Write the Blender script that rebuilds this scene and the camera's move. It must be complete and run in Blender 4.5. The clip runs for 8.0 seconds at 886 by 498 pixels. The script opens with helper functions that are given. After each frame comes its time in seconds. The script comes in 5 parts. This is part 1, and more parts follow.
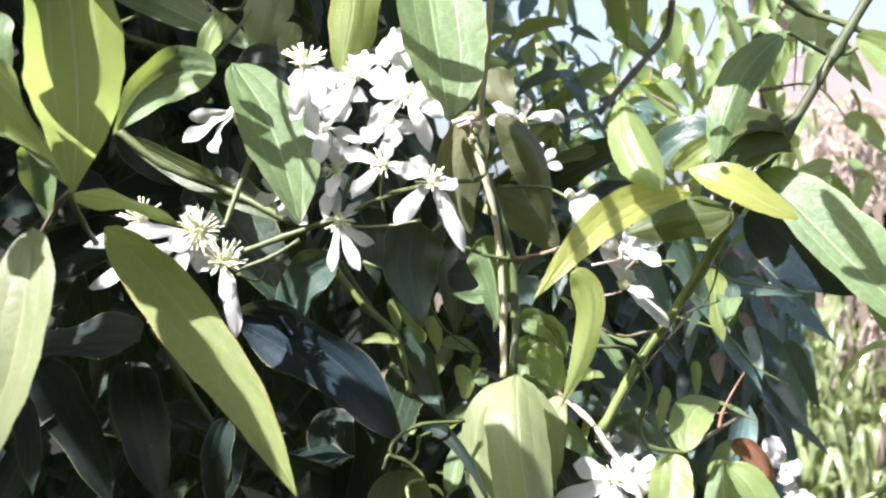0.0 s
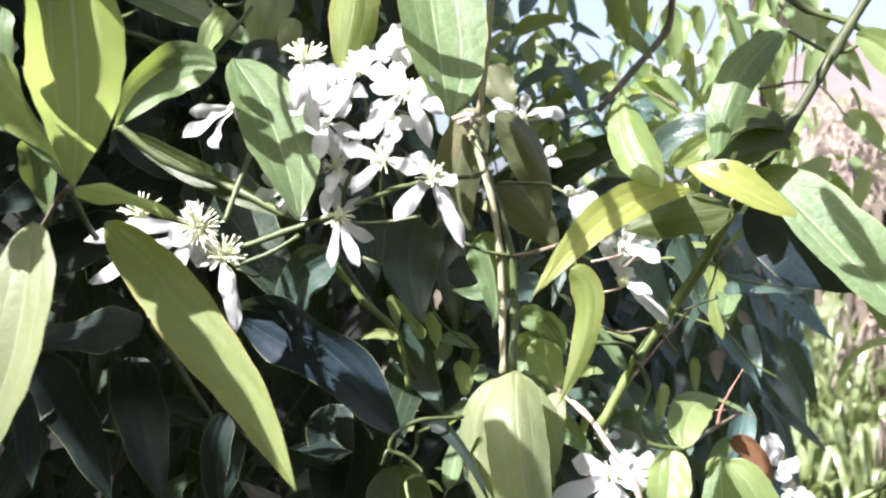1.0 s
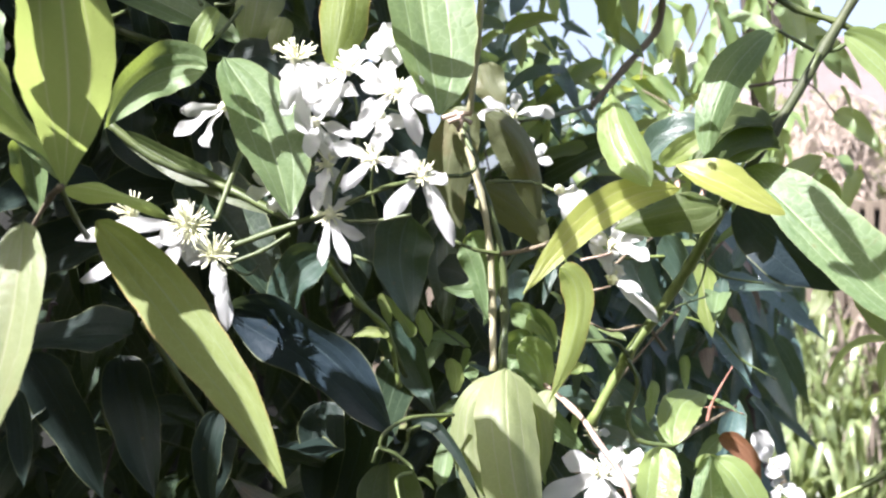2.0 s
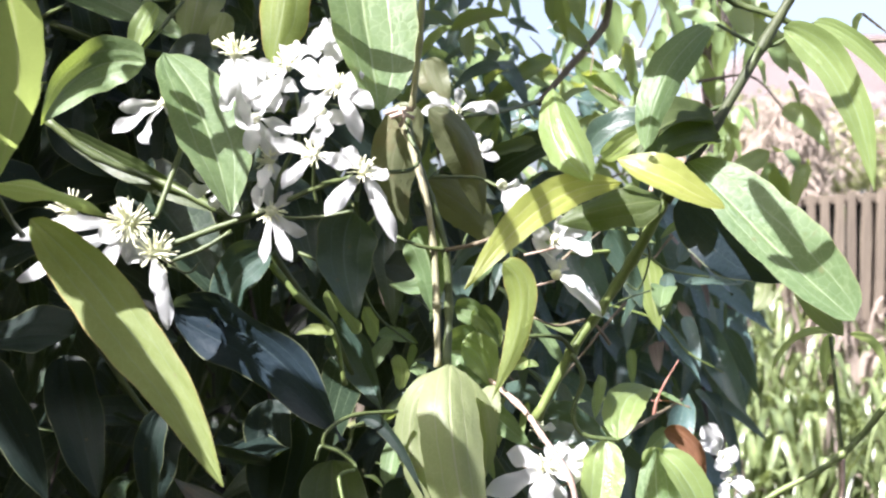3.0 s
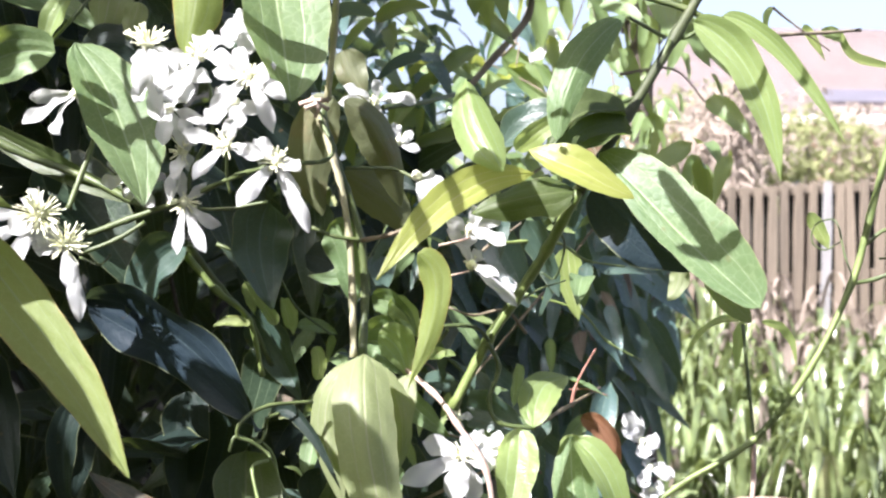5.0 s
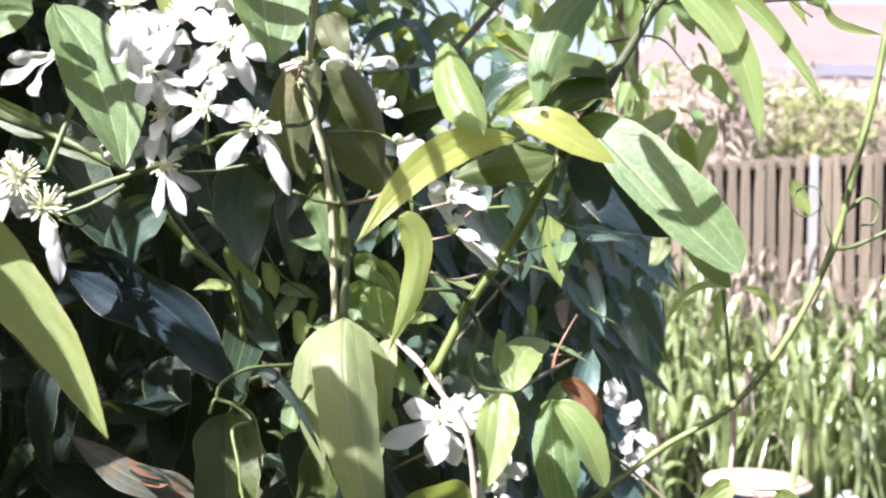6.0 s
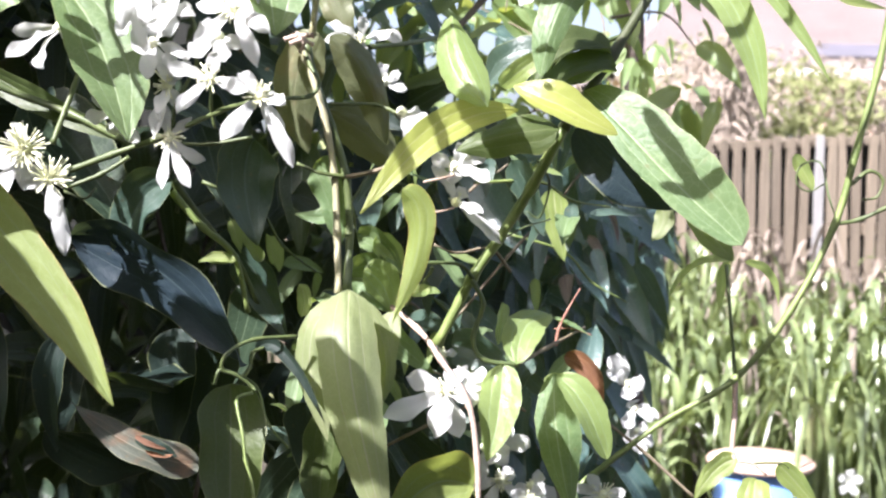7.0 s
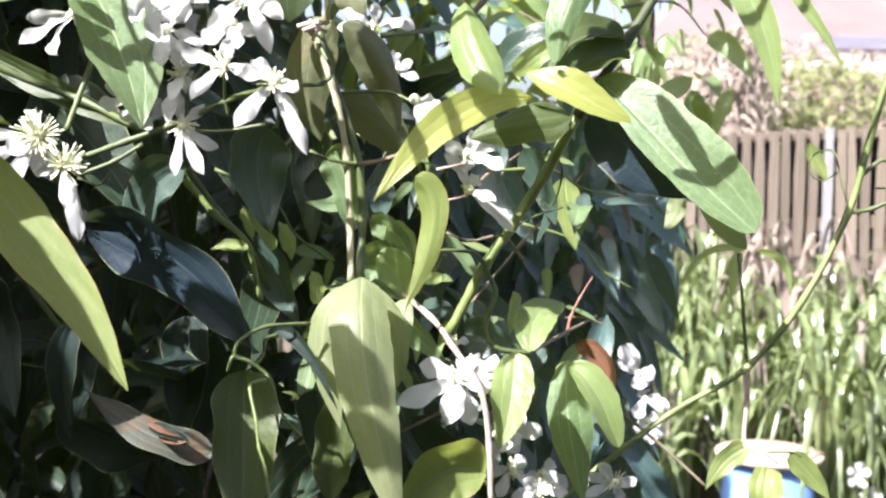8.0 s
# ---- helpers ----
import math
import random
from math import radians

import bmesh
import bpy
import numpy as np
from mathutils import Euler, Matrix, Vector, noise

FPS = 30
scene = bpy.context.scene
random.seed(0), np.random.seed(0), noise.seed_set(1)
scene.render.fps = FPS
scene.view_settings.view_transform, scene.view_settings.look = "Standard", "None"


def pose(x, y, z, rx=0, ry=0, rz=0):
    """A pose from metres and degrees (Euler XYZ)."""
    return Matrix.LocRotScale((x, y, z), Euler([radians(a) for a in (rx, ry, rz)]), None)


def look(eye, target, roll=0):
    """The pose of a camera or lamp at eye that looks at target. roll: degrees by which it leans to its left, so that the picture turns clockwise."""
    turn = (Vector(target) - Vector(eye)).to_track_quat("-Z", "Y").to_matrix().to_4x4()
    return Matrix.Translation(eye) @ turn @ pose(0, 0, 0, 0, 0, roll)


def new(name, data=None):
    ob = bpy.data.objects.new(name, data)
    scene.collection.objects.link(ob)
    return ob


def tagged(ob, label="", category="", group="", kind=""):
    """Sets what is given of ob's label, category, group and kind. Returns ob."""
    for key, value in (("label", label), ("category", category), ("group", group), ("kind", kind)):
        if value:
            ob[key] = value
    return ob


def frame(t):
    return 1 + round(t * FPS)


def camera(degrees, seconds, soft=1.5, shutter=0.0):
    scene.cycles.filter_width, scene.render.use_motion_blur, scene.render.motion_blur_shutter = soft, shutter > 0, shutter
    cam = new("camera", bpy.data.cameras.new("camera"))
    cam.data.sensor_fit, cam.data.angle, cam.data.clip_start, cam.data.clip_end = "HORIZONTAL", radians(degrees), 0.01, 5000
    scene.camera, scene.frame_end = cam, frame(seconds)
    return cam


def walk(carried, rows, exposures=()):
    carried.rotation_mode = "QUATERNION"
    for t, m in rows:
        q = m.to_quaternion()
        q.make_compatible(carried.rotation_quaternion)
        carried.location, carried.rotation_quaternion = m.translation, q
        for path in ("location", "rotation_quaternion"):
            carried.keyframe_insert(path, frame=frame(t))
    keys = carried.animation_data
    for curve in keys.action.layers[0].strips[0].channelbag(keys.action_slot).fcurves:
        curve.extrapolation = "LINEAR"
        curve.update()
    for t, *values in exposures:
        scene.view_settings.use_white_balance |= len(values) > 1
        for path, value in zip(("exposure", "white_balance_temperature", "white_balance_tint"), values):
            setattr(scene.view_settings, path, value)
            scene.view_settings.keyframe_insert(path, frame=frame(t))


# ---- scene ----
cam = camera(42.0, 8.0, soft=2.3)
cam.data.dof.use_dof, cam.data.dof.focus_distance, cam.data.dof.aperture_fstop = True, 0.70, 16.0
PATH = [
    (0, (0.048, 0.076, 1.414), (-0.031, 2.074, 1.422), 1.0),
    (0.5, (0.048, 0.075, 1.414), (-0.031, 2.074, 1.422), 1.2),
    (1, (0.048, 0.075, 1.413), (-0.03, 2.073, 1.417), 1.2),
    (2.3, (0.052, 0.072, 1.414), (-0.001, 2.071, 1.413), 1.1),
    (2.5, (0.056, 0.072, 1.414), (0.029, 2.072, 1.422), 0.9),
    (3, (0.061, 0.075, 1.413), (0.06, 2.075, 1.409), 0.7),
    (3.5, (0.065, 0.072, 1.416), (0.075, 2.072, 1.421), 0.5),
    (4, (0.071, 0.073, 1.414), (0.124, 2.073, 1.414), 0.1),
    (4.5, (0.073, 0.072, 1.414), (0.13, 2.071, 1.414), 0.3),
    (5, (0.077, 0.071, 1.412), (0.176, 2.069, 1.396), 0.5),
    (5.2, (0.078, 0.072, 1.411), (0.188, 2.069, 1.384), 0.4),
    (6.5, (0.082, 0.069, 1.404), (0.205, 2.064, 1.324), 0.8),
    (7, (0.082, 0.068, 1.402), (0.194, 2.063, 1.306), 0.8),
    (7.5, (0.081, 0.069, 1.4), (0.192, 2.064, 1.298), 0.7),
    (8, (0.079, 0.068, 1.399), (0.178, 2.063, 1.29), 0.9),
]
walk(cam, [(t, look(eye, target, roll)) for t, eye, target, roll in PATH], [(0.0, 1.98, 5900, 19), (8.0, 1.98, 5900, 19)])

# ---- light ----
SUN = Vector((-0.48, -0.48, 0.66)).normalized()
world = bpy.data.worlds.new("sky")
scene.world = world
world.use_nodes = True
wn, wl = world.node_tree.nodes, world.node_tree.links
sky = wn.new("ShaderNodeTexSky")
sky.sky_type, sky.sun_disc = "NISHITA", False
sky.sun_elevation = math.asin(SUN.z)
sky.sun_rotation = math.atan2(SUN.x, SUN.y)
sky.air_density, sky.dust_density = 1.0, 4.5
sky.ozone_density = 0.4
haze = wn.new("ShaderNodeHueSaturation")
haze.inputs["Saturation"].default_value, haze.inputs["Value"].default_value = 0.64, 1.30
wl.new(sky.outputs[0], haze.inputs["Color"])
wl.new(haze.outputs[0], wn["Background"].inputs[0])
wn["Background"].inputs[1].default_value = 0.062
sun_data = bpy.data.lights.new("sun", "SUN")
sun_data.energy, sun_data.angle, sun_data.color = 5.0, radians(0.6), (1.0, 0.95, 0.86)
sun_lamp = new("sun", sun_data)
sun_lamp.matrix_world = look(SUN * 40, (0, 0, 0))


# ---- materials ----
def material(name):
    mat = bpy.data.materials.new(name)
    mat.use_nodes = True
    return mat, mat.node_tree.nodes, mat.node_tree.links, mat.node_tree.nodes["Principled BSDF"]


def math_node(n, l, op, a, b=None, c=None):
    k = n.new("ShaderNodeMath")
    k.operation = op
    for i, v in enumerate((a, b, c)):
        if v is None:
            continue
        if isinstance(v, (int, float)):
            k.inputs[i].default_value = v
        else:
            l.new(v, k.inputs[i])
    return k.outputs[0]


def mix_colour(n, l, fac, a, b, blend="MIX"):
    k = n.new("ShaderNodeMix")
    k.data_type, k.blend_type = "RGBA", blend
    for sock, v in ((k.inputs[0], fac), (k.inputs[6], a), (k.inputs[7], b)):
        if isinstance(v, (int, float)):
            sock.default_value = v
        elif isinstance(v, tuple):
            sock.default_value = (*v, 1)
        else:
            l.new(v, sock)
    return k.outputs[2]


def noise_node(n, l, scale, detail=4, vec=None):
    k = n.new("ShaderNodeTexNoise")
    k.inputs["Scale"].default_value, k.inputs["Detail"].default_value = scale, detail
    if vec is None:
        tc = n.new("ShaderNodeTexCoord")
        vec = tc.outputs["Object"]
    l.new(vec, k.inputs["Vector"])
    return k.outputs["Fac"]


def ramp(n, l, fac, lo, hi):
    k = n.new("ShaderNodeMapRange")
    k.inputs["From Min"].default_value, k.inputs["From Max"].default_value = lo, hi
    l.new(fac, k.inputs["Value"])
    return k.outputs["Result"]


def leaf_material(name, dark, light, glow, vein, thin=0.35, rough=0.38, island=False, edge=(0.26, 0.28, 0.13), blotch=0.0, net_by=0.24, gloss=0.5):
    """A leathery leaf with three lengthwise veins and a fine net between them; light passes through it."""
    mat, n, l, p = material(name)
    uv = n.new("ShaderNodeUVMap")
    uv.uv_map = "blade"
    sep = n.new("ShaderNodeSeparateXYZ")
    l.new(uv.outputs[0], sep.inputs[0])
    across = math_node(n, l, "ABSOLUTE", math_node(n, l, "SUBTRACT", sep.outputs[1], 0.5))
    mid = math_node(n, l, "SUBTRACT", 1.0, math_node(n, l, "MULTIPLY", across, 42.0))
    mid = math_node(n, l, "MAXIMUM", mid, 0.0)
    side = math_node(n, l, "ABSOLUTE", math_node(n, l, "SUBTRACT", across, 0.235))
    side = math_node(n, l, "MAXIMUM", math_node(n, l, "SUBTRACT", 1.0, math_node(n, l, "MULTIPLY", side, 60.0)), 0.0)
    ribs = math_node(n, l, "MAXIMUM", mid, math_node(n, l, "MULTIPLY", side, 0.6))
    warp = n.new("ShaderNodeMapping")
    warp.inputs["Scale"].default_value = (24.0, 9.0, 1.0)
    l.new(uv.outputs[0], warp.inputs[0])
    vor = n.new("ShaderNodeTexVoronoi")
    vor.feature = "DISTANCE_TO_EDGE"
    vor.inputs["Scale"].default_value = 1.0
    jig = n.new("ShaderNodeTexNoise")
    jig.inputs["Scale"].default_value = 0.9
    l.new(warp.outputs[0], jig.inputs["Vector"])
    l.new(mix_colour(n, l, 0.35, warp.outputs[0], jig.outputs["Color"], "ADD"), vor.inputs["Vector"])
    net = ramp(n, l, vor.outputs["Distance"], 0.055, 0.0)
    swell = ramp(n, l, vor.outputs["Distance"], 0.0, 0.3)
    broad = ramp(n, l, noise_node(n, l, 22.0, 3), 0.35, 0.7)
    fine = noise_node(n, l, 260.0, 5)
    rnd_in = n.new("ShaderNodeNewGeometry").outputs["Random Per Island"] if island else n.new("ShaderNodeObjectInfo").outputs["Random"]
    tone = mix_colour(n, l, math_node(n, l, "ADD", math_node(n, l, "MULTIPLY", broad, 0.6), math_node(n, l, "MULTIPLY", rnd_in, 0.4)), dark, light)
    tone = mix_colour(n, l, math_node(n, l, "MULTIPLY", net, net_by), tone, vein)
    tone = mix_colour(n, l, math_node(n, l, "MULTIPLY", ribs, 0.75), tone, vein)
    rim = math_node(n, l, "MULTIPLY", ramp(n, l, across, 0.475, 0.5), 0.6)
    tone = mix_colour(n, l, rim, tone, edge)
    speck = ramp(n, l, noise_node(n, l, 150.0, 2), 0.70, 0.76)
    tone = mix_colour(n, l, math_node(n, l, "MULTIPLY", speck, 0.45), tone, (0.13, 0.085, 0.04))
    if blotch:
        spots = ramp(n, l, noise_node(n, l, 55.0, 6), 0.62 - 0.2 * blotch, 0.68)
        tone = mix_colour(n, l, math_node(n, l, "MULTIPLY", spots, blotch), tone, (0.16, 0.07, 0.03))
    l.new(tone, p.inputs["Base Color"])
    l.new(ramp(n, l, fine, 0.0, 1.0), p.inputs["Roughness"])
    rr = n.new("ShaderNodeMapRange")
    rr.inputs["To Min"].default_value, rr.inputs["To Max"].default_value = rough - 0.08, rough + 0.1
    l.new(fine, rr.inputs["Value"])
    l.new(rr.outputs["Result"], p.inputs["Roughness"])
    p.inputs["Specular IOR Level"].default_value = gloss
    bump = n.new("ShaderNodeBump")
    bump.inputs["Strength"].default_value, bump.inputs["Distance"].default_value = 0.35, 0.0006
    h = math_node(n, l, "ADD", math_node(n, l, "MULTIPLY", swell, 0.55), math_node(n, l, "MULTIPLY", ribs, -1.2))
    h = math_node(n, l, "ADD", h, math_node(n, l, "MULTIPLY", fine, 0.35))
    l.new(h, bump.inputs["Height"])
    l.new(bump.outputs[0], p.inputs["Normal"])
    tr = n.new("ShaderNodeBsdfTranslucent")
    through_tone = mix_colour(n, l, math_node(n, l, "MULTIPLY", broad, 0.5), glow, tuple(0.72 * c for c in glow))
    through_tone = mix_colour(n, l, math_node(n, l, "MULTIPLY", ribs, 0.8), through_tone, vein)
    l.new(through_tone, tr.inputs[0])
    mx = n.new("ShaderNodeMixShader")
    mx.inputs[0].default_value = thin
    l.new(p.outputs[0], mx.inputs[1])
    l.new(tr.outputs[0], mx.inputs[2])
    l.new(mx.outputs[0], n["Material Output"].inputs[0])
    return mat


def plain_material(name, a, b, scale, rough=0.6, bump_by=0.3, dist=0.002, metal=0.0, stretch=(1, 1, 1), spec=0.5, random_by=0.0):
    """A surface of two tones with grain and fine relief."""
    mat, n, l, p = material(name)
    tc = n.new("ShaderNodeTexCoord")
    mp = n.new("ShaderNodeMapping")
    mp.inputs["Scale"].default_value = stretch
    l.new(tc.outputs["Object"], mp.inputs[0])
    big = noise_node(n, l, scale, 5, mp.outputs[0])
    small = noise_node(n, l, scale * 9, 6, mp.outputs[0])
    f = math_node(n, l, "ADD", math_node(n, l, "MULTIPLY", big, 0.7), math_node(n, l, "MULTIPLY", small, 0.3))
    f = ramp(n, l, f, 0.3, 0.7)
    if random_by:
        rnd_out = n.new("ShaderNodeObjectInfo").outputs["Random"]
        f = math_node(n, l, "ADD", math_node(n, l, "MULTIPLY", f, 1 - random_by), math_node(n, l, "MULTIPLY", rnd_out, random_by))
    l.new(mix_colour(n, l, f, a, b), p.inputs["Base Color"])
    p.inputs["Roughness"].default_value, p.inputs["Metallic"].default_value = rough, metal
    p.inputs["Specular IOR Level"].default_value = spec
    bump = n.new("ShaderNodeBump")
    bump.inputs["Strength"].default_value, bump.inputs["Distance"].default_value = bump_by, dist
    l.new(small, bump.inputs["Height"])
    l.new(bump.outputs[0], p.inputs["Normal"])
    return mat


MATURE = leaf_material("mature_leaf", (0.078, 0.132, 0.056), (0.150, 0.215, 0.096), (0.46, 0.60, 0.10), (0.36, 0.43, 0.23), 0.28, 0.47, net_by=0.3, gloss=0.42)
EDGED = leaf_material("edged_leaf", (0.098, 0.132, 0.034), (0.160, 0.196, 0.050), (0.54, 0.64, 0.12), (0.30, 0.36, 0.16), 0.36, 0.60, edge=(0.50, 0.26, 0.08), gloss=0.3)
DARKENED = leaf_material("shade_darkened_leaf", (0.007, 0.014, 0.012), (0.017, 0.029, 0.024), (0.20, 0.28, 0.05), (0.04, 0.06, 0.04), 0.10, 0.52, gloss=0.22)
UNDER = leaf_material("leaf_underside", (0.140, 0.170, 0.078), (0.235, 0.265, 0.140), (0.46, 0.56, 0.12), (0.38, 0.39, 0.22), 0.38, 0.5, blotch=0.12)
OLIVE = leaf_material("shaded_underside", (0.085, 0.10, 0.05), (0.15, 0.165, 0.085), (0.34, 0.34, 0.06), (0.2, 0.2, 0.11), 0.26, 0.5, blotch=0.25)
YOUNG = leaf_material("young_leaf", (0.165, 0.215, 0.060), (0.27, 0.325, 0.095), (0.68, 0.84, 0.23), (0.68, 0.70, 0.44), 0.52, 0.4, net_by=0.1)
GOLD = leaf_material("golden_young_leaf", (0.20, 0.235, 0.050), (0.33, 0.36, 0.090), (0.76, 0.80, 0.16), (0.62, 0.60, 0.30), 0.45, 0.38, net_by=0.1)
WITHERED = leaf_material("withered_shaded_leaf", (0.036, 0.044, 0.034), (0.070, 0.078, 0.060), (0.30, 0.26, 0.10), (0.24, 0.22, 0.15), 0.15, 0.6, blotch=0.6)
FRESH = leaf_material("fresh_leaf", (0.145, 0.205, 0.070), (0.235, 0.30, 0.115), (0.60, 0.74, 0.15), (0.42, 0.52, 0.28), 0.42, 0.34)
TEAL = leaf_material("cool_shade_leaf", (0.030, 0.056, 0.044), (0.056, 0.090, 0.072), (0.25, 0.34, 0.06), (0.12, 0.17, 0.12), 0.18, 0.4)
SHADED = leaf_material("shaded_leaf", (0.030, 0.047, 0.011), (0.056, 0.077, 0.022), (0.24, 0.36, 0.04), (0.14, 0.17, 0.07), 0.25, 0.5)
BLUISH = leaf_material("sky_shade_leaf", (0.009, 0.018, 0.026), (0.019, 0.031, 0.042), (0.20, 0.28, 0.10), (0.04, 0.06, 0.062), 0.10, 0.50, gloss=0.25)
HEDGE = leaf_material("hedge_shade_leaf", (0.012, 0.024, 0.016), (0.034, 0.055, 0.033), (0.24, 0.32, 0.05), (0.14, 0.19, 0.11), 0.16, 0.38, island=True, gloss=0.35)
SHADE = leaf_material("shade_tint_leaf", (0.018, 0.046, 0.046), (0.115, 0.185, 0.178), (0.32, 0.44, 0.12), (0.18, 0.24, 0.17), 0.20, 0.24, island=True)
HANGING = leaf_material("sunlit_tint_leaf", (0.08, 0.135, 0.055), (0.20, 0.27, 0.11), (0.64, 0.72, 0.12), (0.25, 0.33, 0.14), 0.34, 0.4, island=True)
STRAP = leaf_material("strap_leaf", (0.022, 0.045, 0.012), (0.27, 0.33, 0.14), (0.38, 0.46, 0.12), (0.3, 0.34, 0.22), 0.25, 0.24, island=True, edge=(0.4, 0.36, 0.14), gloss=0.9)
STRAP_ONE = leaf_material("strap_leaf_single", (0.022, 0.045, 0.012), (0.27, 0.33, 0.14), (0.38, 0.46, 0.12), (0.3, 0.34, 0.22), 0.25, 0.24, edge=(0.4, 0.36, 0.14), gloss=0.9)
DRY = leaf_material("dry_thatch", (0.17, 0.135, 0.11), (0.34, 0.285, 0.24), (0.42, 0.35, 0.27), (0.5, 0.44, 0.37), 0.2, 0.75, island=True, gloss=0.2)
BUSH = leaf_material("bush_leaf", (0.115, 0.125, 0.050), (0.230, 0.235, 0.115), (0.36, 0.40, 0.12), (0.3, 0.32, 0.2), 0.25, 0.7, island=True, gloss=0.2)
GREEN_STEM = plain_material("green_stem", (0.042, 0.064, 0.022), (0.105, 0.13, 0.042), 60, 0.5, 0.3, 0.0006)
SHADED_STEM = plain_material("shaded_stem", (0.026, 0.036, 0.013), (0.066, 0.078, 0.028), 60, 0.6, 0.3, 0.0006)
LIT_STEM = plain_material("lit_stem", (0.085, 0.125, 0.032), (0.19, 0.235, 0.075), 60, 0.45, 0.3, 0.0006)
RED_STEM = plain_material("red_brown_stem", (0.20, 0.085, 0.06), (0.34, 0.18, 0.13), 90, 0.6, 0.4, 0.0006)
CREAM_STEM = plain_material("pale_stem", (0.24, 0.23, 0.12), (0.44, 0.41, 0.28), 80, 0.6, 0.5, 0.0008, stretch=(1, 1, 0.3))
BARK_STEM = plain_material("woody_stem", (0.105, 0.08, 0.05), (0.25, 0.21, 0.14), 90, 0.75, 0.6, 0.001, stretch=(1, 1, 0.3))
DEAD_STEM = plain_material("dry_stem", (0.34, 0.23, 0.18), (0.48, 0.38, 0.32), 90, 0.7, 0.5, 0.0008)
TRUNK = plain_material("trunk_bark", (0.06, 0.05, 0.045), (0.15, 0.12, 0.10), 24, 0.9, 0.9, 0.01, stretch=(1, 1, 0.25))
SHADE_PANEL = plain_material("shade_panel_black", (0.007, 0.008, 0.006), (0.015, 0.016, 0.012), 12, 0.9, 0.5, 0.004, stretch=(3, 3, 0.25))
RUST = leaf_material("rusty_leaf", (0.08, 0.032, 0.015), (0.17, 0.08, 0.04), (0.4, 0.15, 0.05), (0.2, 0.1, 0.05), 0.2, 0.7, blotch=0.7)
PALE_TIMBER = plain_material("pale_timber", (0.17, 0.165, 0.16), (0.24, 0.235, 0.23), 14, 0.8, 0.5, 0.004, stretch=(3, 3, 0.25))
TIMBER = plain_material("weathered_timber", (0.072, 0.058, 0.043), (0.205, 0.165, 0.120), 14, 0.85, 0.5, 0.004, stretch=(3, 3, 0.25), random_by=0.55)
GLAZE = plain_material("blue_glaze", (0.15, 0.28, 0.58), (0.22, 0.38, 0.72), 9, 0.25, 0.1, 0.002)
TERRACOTTA = plain_material("pale_terracotta", (0.46, 0.31, 0.24), (0.60, 0.45, 0.36), 12, 0.8, 0.4, 0.003)
ROOF_TILE = plain_material("faded_roof", (0.145, 0.118, 0.112), (0.195, 0.160, 0.152), 0.8, 0.8, 0.4, 0.02)
BRICK = plain_material("house_wall", (0.45, 0.28, 0.22), (0.58, 0.40, 0.32), 3.0, 0.85, 0.3, 0.01)
GUTTER = plain_material("white_gutter", (0.72, 0.72, 0.74), (0.82, 0.82, 0.84), 6.0, 0.4, 0.1, 0.002)
GREY_GLASS = plain_material("roof_glass", (0.10, 0.095, 0.11), (0.14, 0.13, 0.15), 2.0, 0.35, 0.1, 0.002)
WINDOW = plain_material("window_glass", (0.03, 0.035, 0.04), (0.05, 0.055, 0.06), 2.0, 0.1, 0.0, 0.001)
POLLEN = plain_material("stamen", (0.74, 0.75, 0.46), (0.85, 0.85, 0.70), 200, 0.6, 0.1, 0.0003)


def petal_material():
    mat, n, l, p = material("white_petal")
    uv = n.new("ShaderNodeUVMap")
    uv.uv_map = "blade"
    mp = n.new("ShaderNodeMapping")
    mp.inputs["Scale"].default_value = (1.2, 16.0, 1.0)
    l.new(uv.outputs[0], mp.inputs[0])
    streak = noise_node(n, l, 1.6, 4, mp.outputs[0])
    blot = ramp(n, l, noise_node(n, l, 70.0, 3), 0.3, 0.7)
    tone = mix_colour(n, l, math_node(n, l, "MULTIPLY", streak, 0.5), (0.62, 0.62, 0.615), (0.50, 0.51, 0.49))
    tone = mix_colour(n, l, math_node(n, l, "MULTIPLY", blot, 0.12), tone, (0.68, 0.70, 0.58))
    l.new(tone, p.inputs["Base Color"])
    p.inputs["Roughness"].default_value = 0.55
    bump = n.new("ShaderNodeBump")
    bump.inputs["Strength"].default_value, bump.inputs["Distance"].default_value = 0.4, 0.0006
    l.new(streak, bump.inputs["Height"])
    l.new(bump.outputs[0], p.inputs["Normal"])
    tr = n.new("ShaderNodeBsdfTranslucent")
    tr.inputs[0].default_value = (0.68, 0.69, 0.64, 1)
    mx = n.new("ShaderNodeMixShader")
    mx.inputs[0].default_value = 0.4
    l.new(p.outputs[0], mx.inputs[1])
    l.new(tr.outputs[0], mx.inputs[2])
    l.new(mx.outputs[0], n["Material Output"].inputs[0])
    return mat


PETAL = petal_material()


# ---- shapes ----
def mesh_of(name, verts, faces, mat, uvs=None, smooth=True):
    me = bpy.data.meshes.new(name)
    me.from_pydata([tuple(v) for v in verts], [], faces)
    if uvs is not None:
        layer = me.uv_layers.new(name="blade")
        for loop in me.loops:
            layer.data[loop.index].uv = uvs[loop.vertex_index]
    if smooth:
        me.polygons.foreach_set("use_smooth", [True] * len(me.polygons))
    me.materials.append(mat)
    me.update()
    return me


def part(name, me, parent, label=""):
    ob = new(name, me)
    ob.parent = parent
    return tagged(ob, label)


def thing(name, label, category, group="", kind=""):
    return tagged(new(name), label, category, group, kind)


